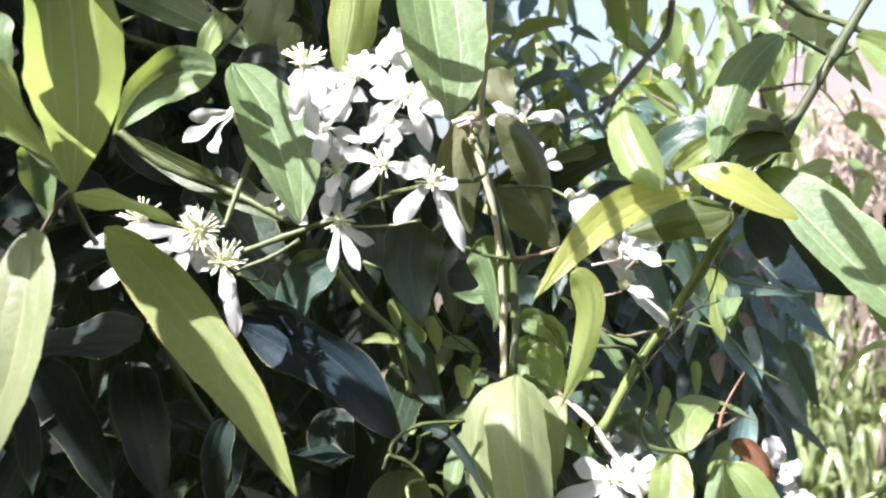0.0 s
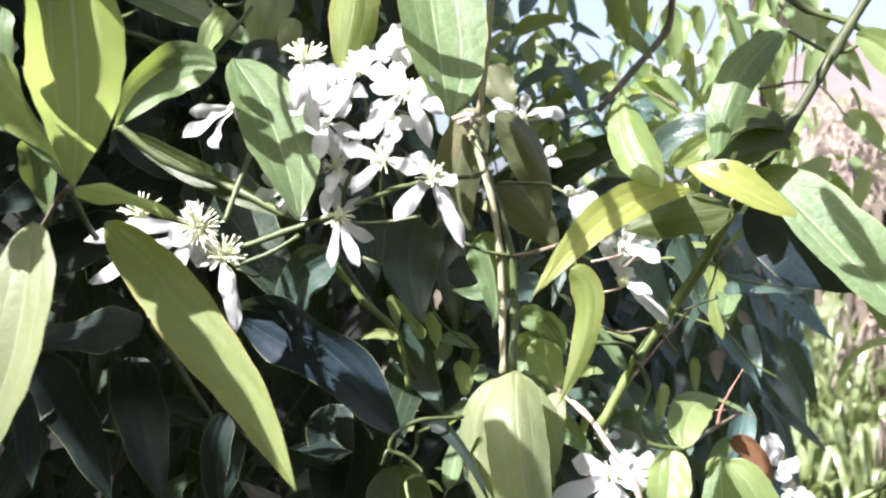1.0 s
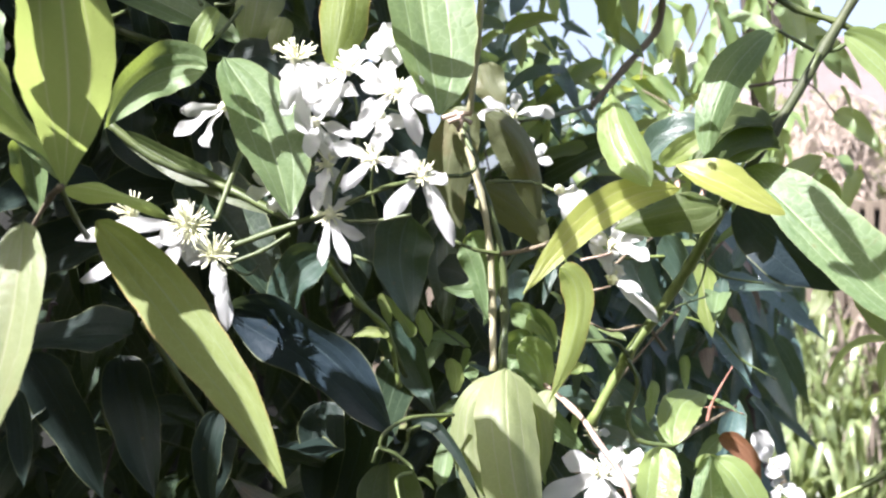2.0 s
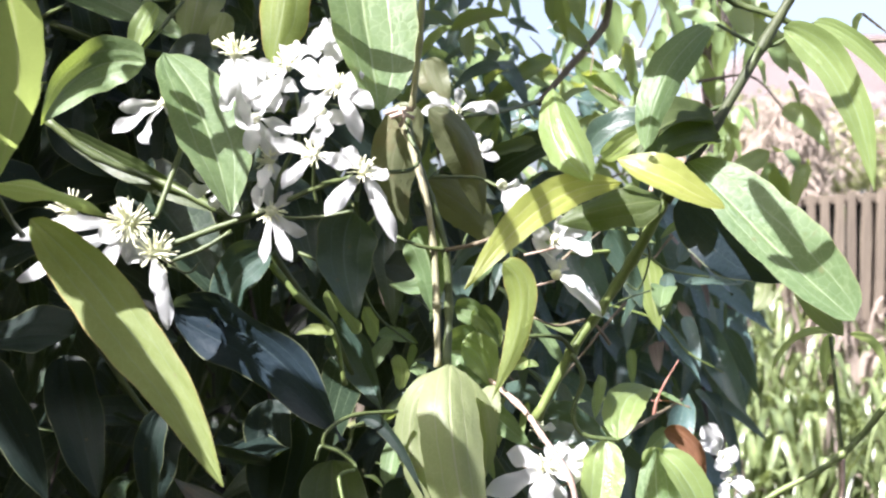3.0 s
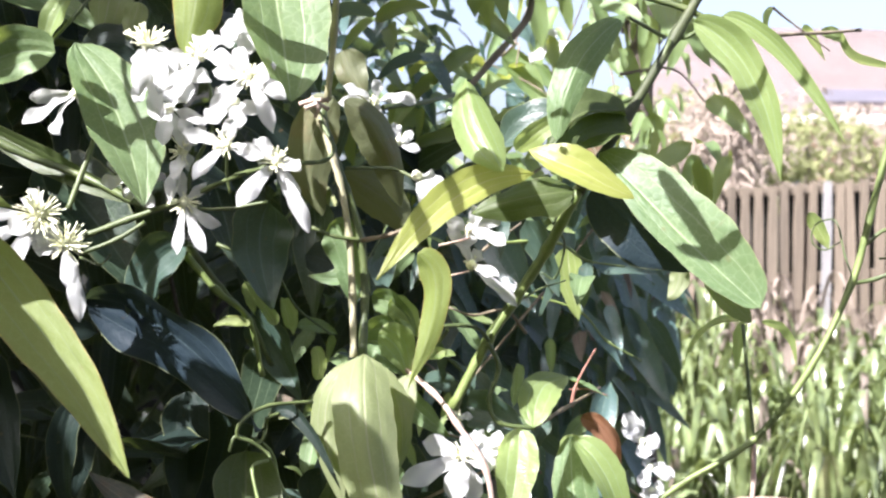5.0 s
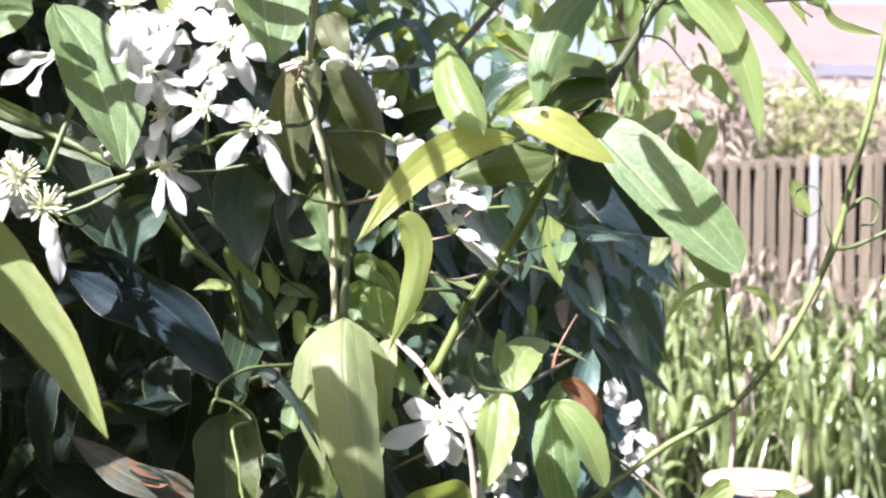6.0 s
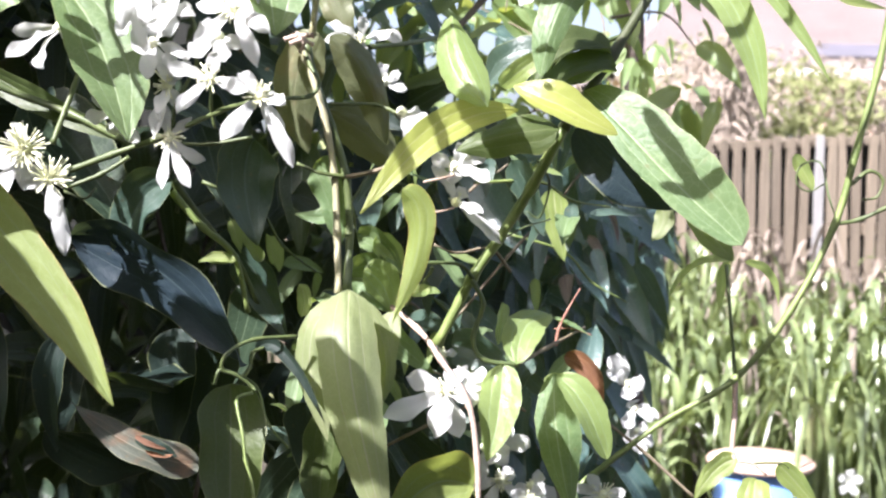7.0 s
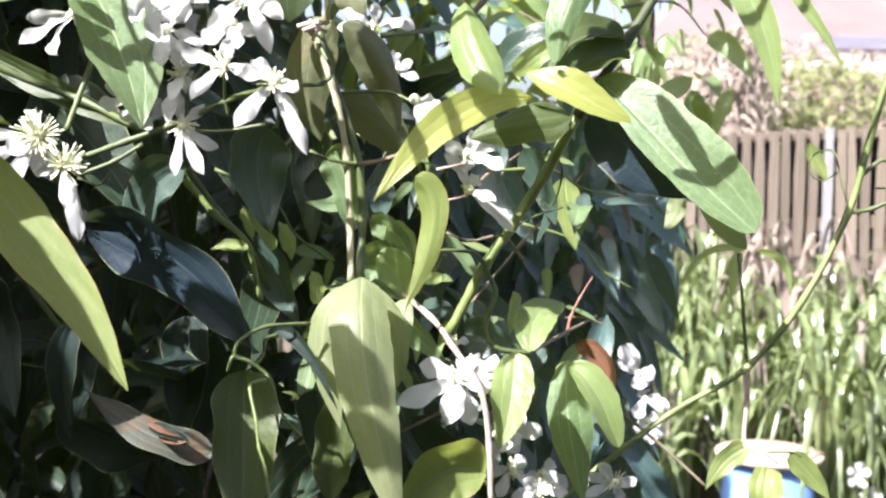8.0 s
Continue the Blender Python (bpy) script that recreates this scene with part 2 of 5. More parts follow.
def blade(base, mid, tip, width, face, fold=0.25, nu=18, nv=10, blunt=0.5, wave=0.05, seed=0, kind="leaf"):
    """Vertices, faces and uvs of a leaf or petal along a curve from base over mid to tip; face is the way its surface looks."""
    base, mid, tip, face = Vector(base), Vector(mid), Vector(tip), Vector(face).normalized()
    ctrl = mid * 2 - (base + tip) * 0.5
    rnd = random.Random(seed)
    ph, ph2, lean = rnd.uniform(0, 6.28), rnd.uniform(0, 6.28), rnd.uniform(-0.12, 0.12)
    twist = rnd.uniform(-1, 1) * {"leaf": 0.16, "petal": 0.5, "strap": 1.2}[kind]
    verts, uvs, faces = [], [], []
    for i in range(nu + 1):
        u = i / nu
        c = base * (1 - u) ** 2 + ctrl * (2 * u * (1 - u)) + tip * u * u
        d = ((ctrl - base) * (1 - u) + (tip - ctrl) * u).normalized()
        side = d.cross(face).normalized()
        up = side.cross(d).normalized()
        turn = twist * (u - 0.35)
        side, up = side * math.cos(turn) + up * math.sin(turn), up * math.cos(turn) - side * math.sin(turn)
        if kind == "leaf":
            root = 0.30 if blunt < 0.8 else 0.42
            grow = min(1.0, u / root)
            a = math.sqrt(max(0.0, 1 - (1 - grow) ** 2))
            k = max(0.0, (u - root) / (1 - root))
            b = (1 - k ** (1.6 + 2.4 * blunt)) * (1 - 0.25 * k * (1 - blunt))
            w = max(0.004, a * b)
        elif kind == "petal":
            w = max(0.05, (u ** 0.8) * (1 - u ** 5) * 1.18 + 0.10 * (1 - u))
        else:
            w = max(0.02, min(1.0, u * 6 + 0.5) * (1 - u ** 3))
        w *= width * 0.5
        for j in range(nv + 1):
            v = 2 * j / nv - 1
            av = abs(v)
            z = fold * w * (av ** 1.3 - 0.35)
            if kind == "leaf":
                z -= 0.05 * width * math.exp(-((av - 0.47) / 0.10) ** 2) * (1 - u) * min(1, u * 5)
                z -= 0.045 * width * math.exp(-(v / 0.10) ** 2) * (1 - u)
            z += wave * width * av * av * math.sin(u * 11 + ph + (2.1 if v > 0 else 0)) * min(1, u * 4)
            z += 0.4 * wave * width * math.sin(u * 5 + ph2 + 2 * v)
            sway = 1 + 0.05 * math.sin(u * 17 + ph2 + v)
            verts.append(c + side * (v * w * sway + lean * w * 0.3) + up * z)
            uvs.append((u, 0.5 + 0.5 * v))
    for i in range(nu):
        for j in range(nv):
            q = i * (nv + 1) + j
            faces.append((q, q + 1, q + nv + 2, q + nv + 1))
    return verts, faces, uvs


COUNT = [0]


def leaf(parent, base, mid, tip, width, face, fold, mat, blunt=0.5, label=""):
    COUNT[0] += 1
    v, f, uv = blade(base, mid, tip, width, face, fold, 26, 12, blunt, 0.075, COUNT[0])
    return part("leaf", mesh_of("leaf", v, f, mat, uv), parent, label)


def broad_leaf(parent, spine, half_a, half_b, face, fold, mat, peak, root, point, label=""):
    """A leaf along a bent midrib with two halves of their own width: peak is where it is widest, root and point how blunt its ends are."""
    COUNT[0] += 1
    rnd = random.Random(COUNT[0] * 3)
    ph = [rnd.uniform(0, 6.28) for _ in range(6)]
    line = smooth_line(spine, 8)
    face = Vector(face).normalized()
    nv, n = 16, len(line) - 1
    verts, uvs, faces = [], [], []
    for i, c in enumerate(line):
        u = i / n
        d = (line[min(i + 1, n)] - line[max(i - 1, 0)]).normalized()
        side = d.cross(face).normalized()
        up = side.cross(d).normalized()
        k = u / peak if u < peak else (u - peak) / (1 - peak)
        w = math.sin(0.5 * math.pi * k) ** root if u < peak else math.cos(0.5 * math.pi * min(k, 0.9999)) ** point
        for j in range(nv + 1):
            v = 2 * j / nv - 1
            av, reach = abs(v), half_a if v > 0 else half_b
            r = max(0.0004, reach * w * (1 + 0.025 * math.sin(u * 19 + ph[0] + 2 * v) + 0.02 * math.sin(u * 43 + ph[1])))
            wide = half_a + half_b
            z = fold * r * (av ** 1.3 - 0.3)
            z -= 0.022 * wide * math.exp(-((av - 0.47) / 0.09) ** 2) * (1 - u) * min(1, u * 5)
            z -= 0.022 * wide * math.exp(-(v / 0.08) ** 2) * (1 - u)
            z += 0.035 * wide * av * av * math.sin(u * 9 + ph[2] + (2.1 if v > 0 else 0)) * min(1, u * 4) * (1 - 0.5 * u)
            z += 0.018 * wide * math.sin(u * 6 + ph[3] + 2.2 * v) + 0.006 * wide * math.sin(u * 31 + ph[4] + 9 * v)
            verts.append(c + side * (v * r) + up * z)
            uvs.append((u, 0.5 + 0.5 * v))
    for i in range(n):
        for j in range(nv):
            q = i * (nv + 1) + j
            faces.append((q, q + 1, q + nv + 2, q + nv + 1))
    return part("leaf", mesh_of("leaf", verts, faces, mat, uvs), parent, label)


def shadow_caster(base, mid, tip, width):
    """An unseen leaf added above and turned to the sun, to cast a shadow."""
    return leaf(vine, base, mid, tip, width, tuple(SUN), 0.1, DARKENED, 0.9)


def smooth_line(points, per=6):
    pts = [Vector(p) for p in points]
    pts = [pts[0] * 2 - pts[1]] + pts + [pts[-1] * 2 - pts[-2]]
    line = []
    for a, b, c, d in zip(pts, pts[1:], pts[2:], pts[3:]):
        for i in range(per):
            s = i / per
            line.append(0.5 * ((2 * b) + (c - a) * s + (2 * a - 5 * b + 4 * c - d) * s * s + (3 * b - a - 3 * c + d) * s ** 3))
    return line + [pts[-2]]


def tube(points, r0, r1, sides=8, per=6, knots=True, seed=0):
    line = smooth_line(points, per)
    verts, faces = [], []
    rnd = random.Random(seed)
    ref = Vector((0.31, 0.87, 0.38))
    for i, c in enumerate(line):
        d = (line[min(i + 1, len(line) - 1)] - line[max(i - 1, 0)]).normalized()
        x = d.cross(ref).normalized()
        y = d.cross(x)
        r = r0 + (r1 - r0) * i / (len(line) - 1)
        r *= 1 + (0.10 * rnd.uniform(-1, 1)) + (0.28 if knots and i and i % per == 0 else 0)
        for j in range(sides):
            a = 2 * math.pi * j / sides
            verts.append(c + (x * math.cos(a) + y * math.sin(a)) * r)
    for i in range(len(line) - 1):
        for j in range(sides):
            k = (j + 1) % sides
            faces.append((i * sides + j, i * sides + k, (i + 1) * sides + k, (i + 1) * sides + j))
    faces.append(tuple(range(sides))[::-1])
    faces.append(tuple(len(verts) - sides + j for j in range(sides)))
    return verts, faces


def stem(parent, name, points, r0, r1, mat, label=""):
    COUNT[0] += 1
    v, f = tube(points, r0, r1, seed=COUNT[0])
    return part(name, mesh_of(name, v, f, mat), parent, label)


def merge(lists):
    verts, faces, uvs = [], [], []
    for v, f, *uv in lists:
        o = len(verts)
        verts += v
        faces += [tuple(i + o for i in q) for q in f]
        if uv:
            uvs += uv[0]
    return verts, faces, (uvs or None)


def flower(parent, centre, tips, width, face, spread, count):
    """A starry flower: a small green heart, its petals and a tuft of stamens."""
    COUNT[0] += 1
    rnd = random.Random(COUNT[0] * 7)
    c, face = Vector(centre), Vector(face).normalized()
    x = face.orthogonal().normalized()
    y = face.cross(x)
    ring = [(x * math.cos(a) + y * math.sin(a)) for a in (i * math.pi / 4 for i in range(8))]
    verts = [c - face * 0.004] + [c + q * 0.0035 for q in ring] + [c + q * 0.0022 + face * 0.004 for q in ring] + [c + face * 0.0055]
    faces = [(0, 1 + (i + 1) % 8, 1 + i) for i in range(8)] + [(1 + i, 1 + (i + 1) % 8, 9 + (i + 1) % 8, 9 + i) for i in range(8)] + [(9 + i, 9 + (i + 1) % 8, 17) for i in range(8)]
    heart = part("flower", mesh_of("flower", verts, faces, POLLEN), parent, "white star-shaped clematis flower")
    for t in tips:
        t = Vector(t)
        d = t - c
        start = c + d * 0.06
        lift = face * d.length * rnd.uniform(0.0, 0.24)
        way = (Vector((0.02, -1, 0.3)) * 0.6 + face * 0.7 + Vector((rnd.uniform(-0.3, 0.3), 0, rnd.uniform(-0.3, 0.3))))
        v, f, uv = blade(start, (start + t) * 0.5 + lift, t, width * rnd.uniform(0.98, 1.20), way, rnd.uniform(-0.25, 0.45), 14, 8, 0.5, 0.11, rnd.random(), "petal")
        part("petal", mesh_of("petal", v, f, PETAL, uv), heart)
    tufts = []
    for i in range(count):
        a, b = rnd.uniform(0, 6.283), math.sqrt(rnd.random()) * 1.1
        d = (face * math.cos(b) + (x * math.cos(a) + y * math.sin(a)) * math.sin(b)).normalized()
        s = c + (x * math.cos(a) + y * math.sin(a)) * 0.0015 * b
        e = s + d * spread * rnd.uniform(0.65, 1.05)
        m2 = (s + e) * 0.5 + face * spread * 0.08
        tufts.append(tube((s, m2, e), 0.00035, 0.0005, 5, 3, False))
    v, f, _ = merge(tufts)
    part("stamen_tuft", mesh_of("stamen_tuft", v, f, POLLEN), heart, "pale yellow stamens")
    return heart


# gaps in the foliage above, through which the sun reaches the vine: a place on it and how wide the gap is
GAPS = [(Vector(q), r) for q, r in (
    ((-0.02, 0.72, 1.49), 0.05), ((-0.06, 0.74, 1.51), 0.03), ((-0.116, 0.757, 1.485), 0.03), ((0.07, 0.84, 1.503), 0.03), ((-0.137, 0.586, 1.47), 0.025),
    ((-0.13, 0.50, 1.37), 0.03), ((-0.06, 0.605, 1.34), 0.03), ((-0.08, 0.747, 1.49), 0.03), ((0.11, 0.70, 1.43), 0.04), ((0.20, 0.70, 1.45), 0.03),
    ((0.25, 0.717, 1.41), 0.04), ((0.128, 0.715, 1.475), 0.03), ((0.066, 0.72, 1.32), 0.03), ((0.12, 0.758, 1.28), 0.03), ((0.16, 0.79, 1.28), 0.04),
    ((0.02, 0.70, 1.54), 0.03), ((-0.12, 0.745, 1.42), 0.03), ((0.30, 0.76, 1.50), 0.05), ((0.19, 0.86, 1.30), 0.03),
    ((0.12, 1.30, 1.63), 0.08), ((0.22, 1.35, 1.60), 0.09), ((0.34, 1.50, 1.68), 0.10), ((0.31, 1.10, 1.215), 0.05))]


def in_gap(c, size):
    for q, r in GAPS:
        v = c - q
        s = v.dot(SUN)
        if s > 0.06 and (v - SUN * s).length < r + 0.4 * size:
            return True
    return False


def scatter(name, parent, count, spot, size, hang, mat, seed, label="", nu=7, nv=4, ratio=(0.26, 0.40), single=False):
    """Many leaves in one mesh; spot(rnd) gives a place for each or None; hang is how strongly they droop."""
    rnd = random.Random(seed)
    done = []
    while len(done) < count:
        b = spot(rnd)
        if b is None:
            continue
        size_now = rnd.uniform(*size)
        d = Vector((rnd.gauss(0, 0.6), rnd.gauss(-0.25, 0.5), -hang + rnd.gauss(0, 0.5))).normalized()
        b = Vector(b)
        t = b + d * size_now
        if in_gap((b + t) * 0.5, size_now):
            continue
        mid = (b + t) * 0.5 + Vector((0, 0, size_now * rnd.uniform(0.02, 0.16)))
        face = Vector((rnd.gauss(0, 0.45), -0.8 + rnd.gauss(0, 0.4), 0.7 + rnd.gauss(0, 0.3)))
        done.append(blade(b, mid, t, size_now * rnd.uniform(*ratio), face, rnd.uniform(0.1, 0.45), nu, nv, rnd.uniform(0.35, 0.6), 0.05, rnd.random()))
    if single:
        for v, f, uv in done:
            part(name, mesh_of(name, v, f, mat, uv), parent)
        return None
    v, f, uv = merge(done)
    return tagged(part(name, mesh_of(name, v, f, mat, uv), parent, label), kind="stuff")


def box_mesh(name, sx, sy, sz, mat, bevel=0.004):
    bm = bmesh.new()
    bmesh.ops.create_cube(bm, size=1.0)
    bmesh.ops.scale(bm, vec=(sx, sy, sz), verts=bm.verts)
    if bevel:
        bmesh.ops.bevel(bm, geom=bm.edges[:], offset=bevel, segments=1, affect="EDGES")
    me = bpy.data.meshes.new(name)
    bm.to_mesh(me)
    bm.free()
    me.materials.append(mat)
    return me


def lathe(name, profile, mat, sides=48):
    verts, faces = [], []
    for r, z in profile:
        for j in range(sides):
            a = 2 * math.pi * j / sides
            verts.append((r * math.cos(a), r * math.sin(a), z))
    for i in range(len(profile) - 1):
        for j in range(sides):
            k = (j + 1) % sides
            faces.append((i * sides + j, i * sides + k, (i + 1) * sides + k, (i + 1) * sides + j))
    return mesh_of(name, verts, faces, mat)


# ---- ground ----
def ground_height(x, y):
    s = min(1.0, max(0.0, (y - 3.6) / 7.0))
    z = 2.0 * s * s * (3 - 2 * s) * 0.95
    return z + 0.02 * math.sin(x * 2.1 + y) * min(1, max(0, y - 2) / 2)


def build_ground():
    xs = [-4000, -400, -60, -20, -8, -4] + [-3 + 0.4 * i for i in range(26)] + [9, 12, 18, 30, 60, 400, 4000]
    ys = [-4000, -400, -60, -15, -5, -2, 0] + [0.5 + 0.4 * i for i in range(30)] + [14, 18, 24, 30, 45, 80, 400, 4000]
    verts = [(x, y, ground_height(x, y)) for y in ys for x in xs]
    w = len(xs)
    faces = [(j * w + i, j * w + i + 1, (j + 1) * w + i + 1, (j + 1) * w + i) for j in range(len(ys) - 1) for i in range(w - 1)]
    mat, n, l, p = material("lawn_and_soil")
    broad = ramp(n, l, noise_node(n, l, 0.7, 5), 0.35, 0.65)
    fine = noise_node(n, l, 40.0, 6)
    tone = mix_colour(n, l, broad, (0.10, 0.15, 0.04), (0.24, 0.25, 0.09))
    tone = mix_colour(n, l, math_node(n, l, "MULTIPLY", fine, 0.5), tone, (0.10, 0.085, 0.05))
    where = n.new("ShaderNodeSeparateXYZ")
    l.new(n.new("ShaderNodeTexCoord").outputs["Object"], where.inputs[0])
    bed = math_node(n, l, "ADD", where.outputs[1], math_node(n, l, "MULTIPLY", broad, 0.8))
    tone = mix_colour(n, l, ramp(n, l, bed, 5.6, 6.4), (0.045, 0.037, 0.026), tone)
    l.new(tone, p.inputs["Base Color"])
    p.inputs["Roughness"].default_value = 0.9
    bump = n.new("ShaderNodeBump")
    bump.inputs["Strength"].default_value, bump.inputs["Distance"].default_value = 0.8, 0.03
    l.new(fine, bump.inputs["Height"])
    l.new(bump.outputs[0], p.inputs["Normal"])
    tagged(new("ground", mesh_of("ground", verts, faces, mat)), "sunlit rough lawn rising behind the garden bed", "ground", kind="structure")


build_ground()


# ---- house beyond the fence ----
def house():
    h = thing("house", "low brick house with a faded pink tiled roof and white gutter", "house")
    x0, x1, y0, depth, eave, ridge, base = 5.4, 26.0, 26.0, 10.0, 4.30, 7.2, 1.6
    wall_me = box_mesh("wall", x1 - x0 - 1.0, depth - 1.0, eave - base, BRICK, 0.01)
    wall = part("wall", wall_me, h)
    wall.location = ((x0 + x1) / 2, y0 + depth / 2, (eave + base) / 2)
    # hipped roof with thickness, courses stepped up the slope
    v, f = [], []
    rows = 26
    for i in range(rows + 1):
        s = i / rows
        for lift in (0.0, 0.05):
            if i == 0 and lift == 0:
                lift = -0.06
            k = min(1.0, s)
            v += [(x0 + k * 3.2, y0 + k * depth / 2, eave + k * (ridge - eave) + lift), (x1 - k * 3.2, y0 + k * depth / 2, eave + k * (ridge - eave) + lift)]
    for i in range(len(v) // 2 - 1):
        f.append((2 * i, 2 * i + 1, 2 * i + 3, 2 * i + 2))
    o = len(v)
    v += [(x0, y0, eave), (x0 + 3.2, y0 + depth / 2, ridge + 0.05), (x1 - 3.2, y0 + depth / 2, ridge + 0.05), (x1, y0, eave), (x0, y0 + depth, eave), (x1, y0 + depth, eave)]
    f += [(o, o + 1, o + 4), (o + 1, o + 2, o + 5, o + 4), (o + 2, o + 3, o + 5)]
    part("roof", mesh_of("roof", v, f, ROOF_TILE, smooth=False), h, "faded pink roof")
    panel = part("roof_window", box_mesh("roof_window", 2.4, 0.70, 0.10, GREY_GLASS, 0.02), h, "long grey roof window")
    panel.matrix_basis = pose(11.5, y0 + 0.85, eave + 0.17 * (ridge - eave) + 0.08, math.degrees(math.atan2(ridge - eave, depth / 2)), 0, 0)
    g = part("gutter", box_mesh("gutter", x1 - x0 + 0.1, 0.18, 0.20, GUTTER, 0.03), h, "white gutter")
    g.location = ((x0 + x1) / 2, y0 - 0.10, eave - 0.08)
    for wx in (9.0, 12.4, 16.0, 20.0):
        win = part("window", box_mesh("window", 1.5, 0.12, 1.1, GUTTER, 0.01), h, "white framed window")
        win.location = (wx, y0 + 0.46, 3.0)
        pane = part("pane", box_mesh("pane", 1.3, 0.02, 0.9, WINDOW, 0), win)
        pane.location = (0, -0.065, 0)


house()


# ---- picket fence ----
def fence():
    fe = thing("picket_fence", "weathered grey-brown wooden picket fence with two rails", "fence")
    me = []
    rnd = random.Random(5)
    for k in range(6):
        bm = bmesh.new()
        bmesh.ops.create_cube(bm, size=1.0)
        bmesh.ops.scale(bm, vec=(0.044 + 0.008 * rnd.random(), 0.018, 1.15), verts=bm.verts)
        bmesh.ops.subdivide_edges(bm, edges=[e for e in bm.edges if abs(e.verts[0].co.z - e.verts[1].co.z) > 0.5], cuts=4)
        for q in bm.verts:
            q.co.x += rnd.uniform(-0.003, 0.003)
            q.co.y += rnd.uniform(-0.003, 0.003)
            if q.co.z > 0.5:
                q.co.x *= 0.75
        m2 = bpy.data.meshes.new("picket")
        bm.to_mesh(m2)
        bm.free()
        m2.materials.append(TIMBER)
        me.append(m2)
    pale = me[0].copy()
    pale.materials[0] = PALE_TIMBER
    x, i = -1.0, 0
    while x < 6.0:
        top = 1.60 + 0.055 * x + rnd.uniform(-0.012, 0.012)
        ob = part("picket", pale if i % 23 == 1 else me[i % 6], fe, "pale new picket" if i % 23 == 1 else "")
        ob.matrix_basis = pose(x, 6.0 + rnd.uniform(-0.006, 0.006), top - 0.575, rnd.uniform(-1.5, 1.5), rnd.uniform(-1.6, 1.6), rnd.uniform(-4, 4))
        x += 0.073 + rnd.uniform(-0.006, 0.006)
        i += 1
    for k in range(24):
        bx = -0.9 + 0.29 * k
        b = part("gap_panel", box_mesh("gap_panel", 0.27, 0.016, 0.95, SHADE_PANEL, 0.003), fe, "near-black panel added to darken the picket gaps")
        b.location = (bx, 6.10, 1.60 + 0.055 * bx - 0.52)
    for dz, hgt in ((-0.035, 0.05), (-0.50, 0.07)):
        r = part("rail", box_mesh("rail", 7.2, 0.05, hgt, TIMBER, 0.006), fe)
        r.matrix_basis = pose(2.5, 6.045, 1.60 + 0.055 * 2.5 + dz, 0, -math.degrees(math.atan(0.055)), 0)
    for px in (0.4, 2.28, 4.2):
        p = part("fence_post", box_mesh("fence_post", 0.09, 0.09, 1.4, TIMBER, 0.008), fe, "square fence post")
        p.location = (px, 6.12, 0.85 + 0.055 * px)


fence()


# ---- bushes on the slope ----
def far_bush(x, y, wide, high, mat, seed, label):
    t = thing("garden_bush", label, "bush", "bushes on the slope before the house")
    z0 = ground_height(x, y)
    v, f = tube(((x, y, z0 - 0.05), (x + 0.03, y, z0 + high * 0.3), (x, y + 0.02, z0 + high * 0.6)), 0.05, 0.02, 8, 4, False, seed)
    part("trunk", mesh_of("trunk", v, f, TRUNK), t)

    def spot(r):
        a, k = r.uniform(0, 6.283), r.random() ** 0.5
        zz = r.random()
        w = wide * (0.55 + 0.45 * math.sin(3.0 * zz + 0.3 * math.sin(5 * a))) * k
        return (x + math.cos(a) * w, y + math.sin(a) * w * 0.7, z0 + 0.1 + high * zz * (1 - 0.25 * k * k))
    scatter("leaves", t, 1000, spot, (0.06, 0.13), 0.2, mat, seed, "", 4, 2, (0.3, 0.5))


for bx, by, wide, high, mat, seed in ((4.3, 11.5, 0.9, 0.75, BUSH, 51), (5.4, 12.2, 1.0, 0.95, DRY, 52), (6.7, 12.4, 1.0, 0.80, BUSH, 53), (3.1, 11.0, 0.9, 0.9, DRY, 54), (5.0, 13.4, 1.2, 1.25, DRY, 55), (6.6, 13.8, 1.3, 1.05, DRY, 56), (3.7, 12.8, 1.1, 1.2, BUSH, 57)):
    far_bush(bx, by, wide, high, mat, seed, "dry straw-coloured bush on the slope" if mat is DRY else "low pale green bush on the sunlit slope")


# ---- dry thatch over the fence ----
def thatch():
    t = thing("dry_bush", "sun-bleached dry bush with shaggy dead leaves", "bush")
    v, f = tube(((2.02, 6.75, 0.6), (2.04, 6.72, 1.4), (2.06, 6.7, 2.1)), 0.14, 0.09, 10, 5, False, 3)
    part("trunk", mesh_of("trunk", v, f, DRY, [(0.3, 0.3)] * len(v)), t)

    def spot(r):
        z = r.uniform(1.55, 2.32)
        w = 0.30 * (1 - max(0, z - 1.9) * 1.3)
        a = r.uniform(0, 6.283)
        return (2.04 + math.cos(a) * w * r.random() ** 0.5, 6.68 + math.sin(a) * 0.24, z)
    scatter("dead_leaves", t, 1000, spot, (0.05, 0.15), 0.9, DRY, 31, "pale dead leaves", 5, 2, (0.10, 0.22))


thatch()


# ---- strap-leaved bed ----
def clump(x, y, seed, tall, single, dry):
    rnd = random.Random(seed)
    z0 = ground_height(x, y) - 0.02
    plant = thing("strap_leaf_plant", "dense clump of arching green strap leaves in the bed", "plant", "strap-leaved plants along the fence")
    plant.location = (x, y, z0)
    blades = []
    for i in range(rnd.randint(24, 31)):
        a = rnd.uniform(0, 6.283)
        reach, h = rnd.uniform(0.08, 0.30) * tall, rnd.uniform(0.40, 0.74) * tall
        b = Vector((rnd.uniform(-0.07, 0.07), rnd.uniform(-0.07, 0.07), 0))
        out = Vector((math.cos(a), math.sin(a), 0))
        tip = b + out * reach * 1.35 + Vector((0, 0, h * rnd.uniform(0.02, 0.70)))
        mid = b + out * reach * 0.55 + Vector((0, 0, h))
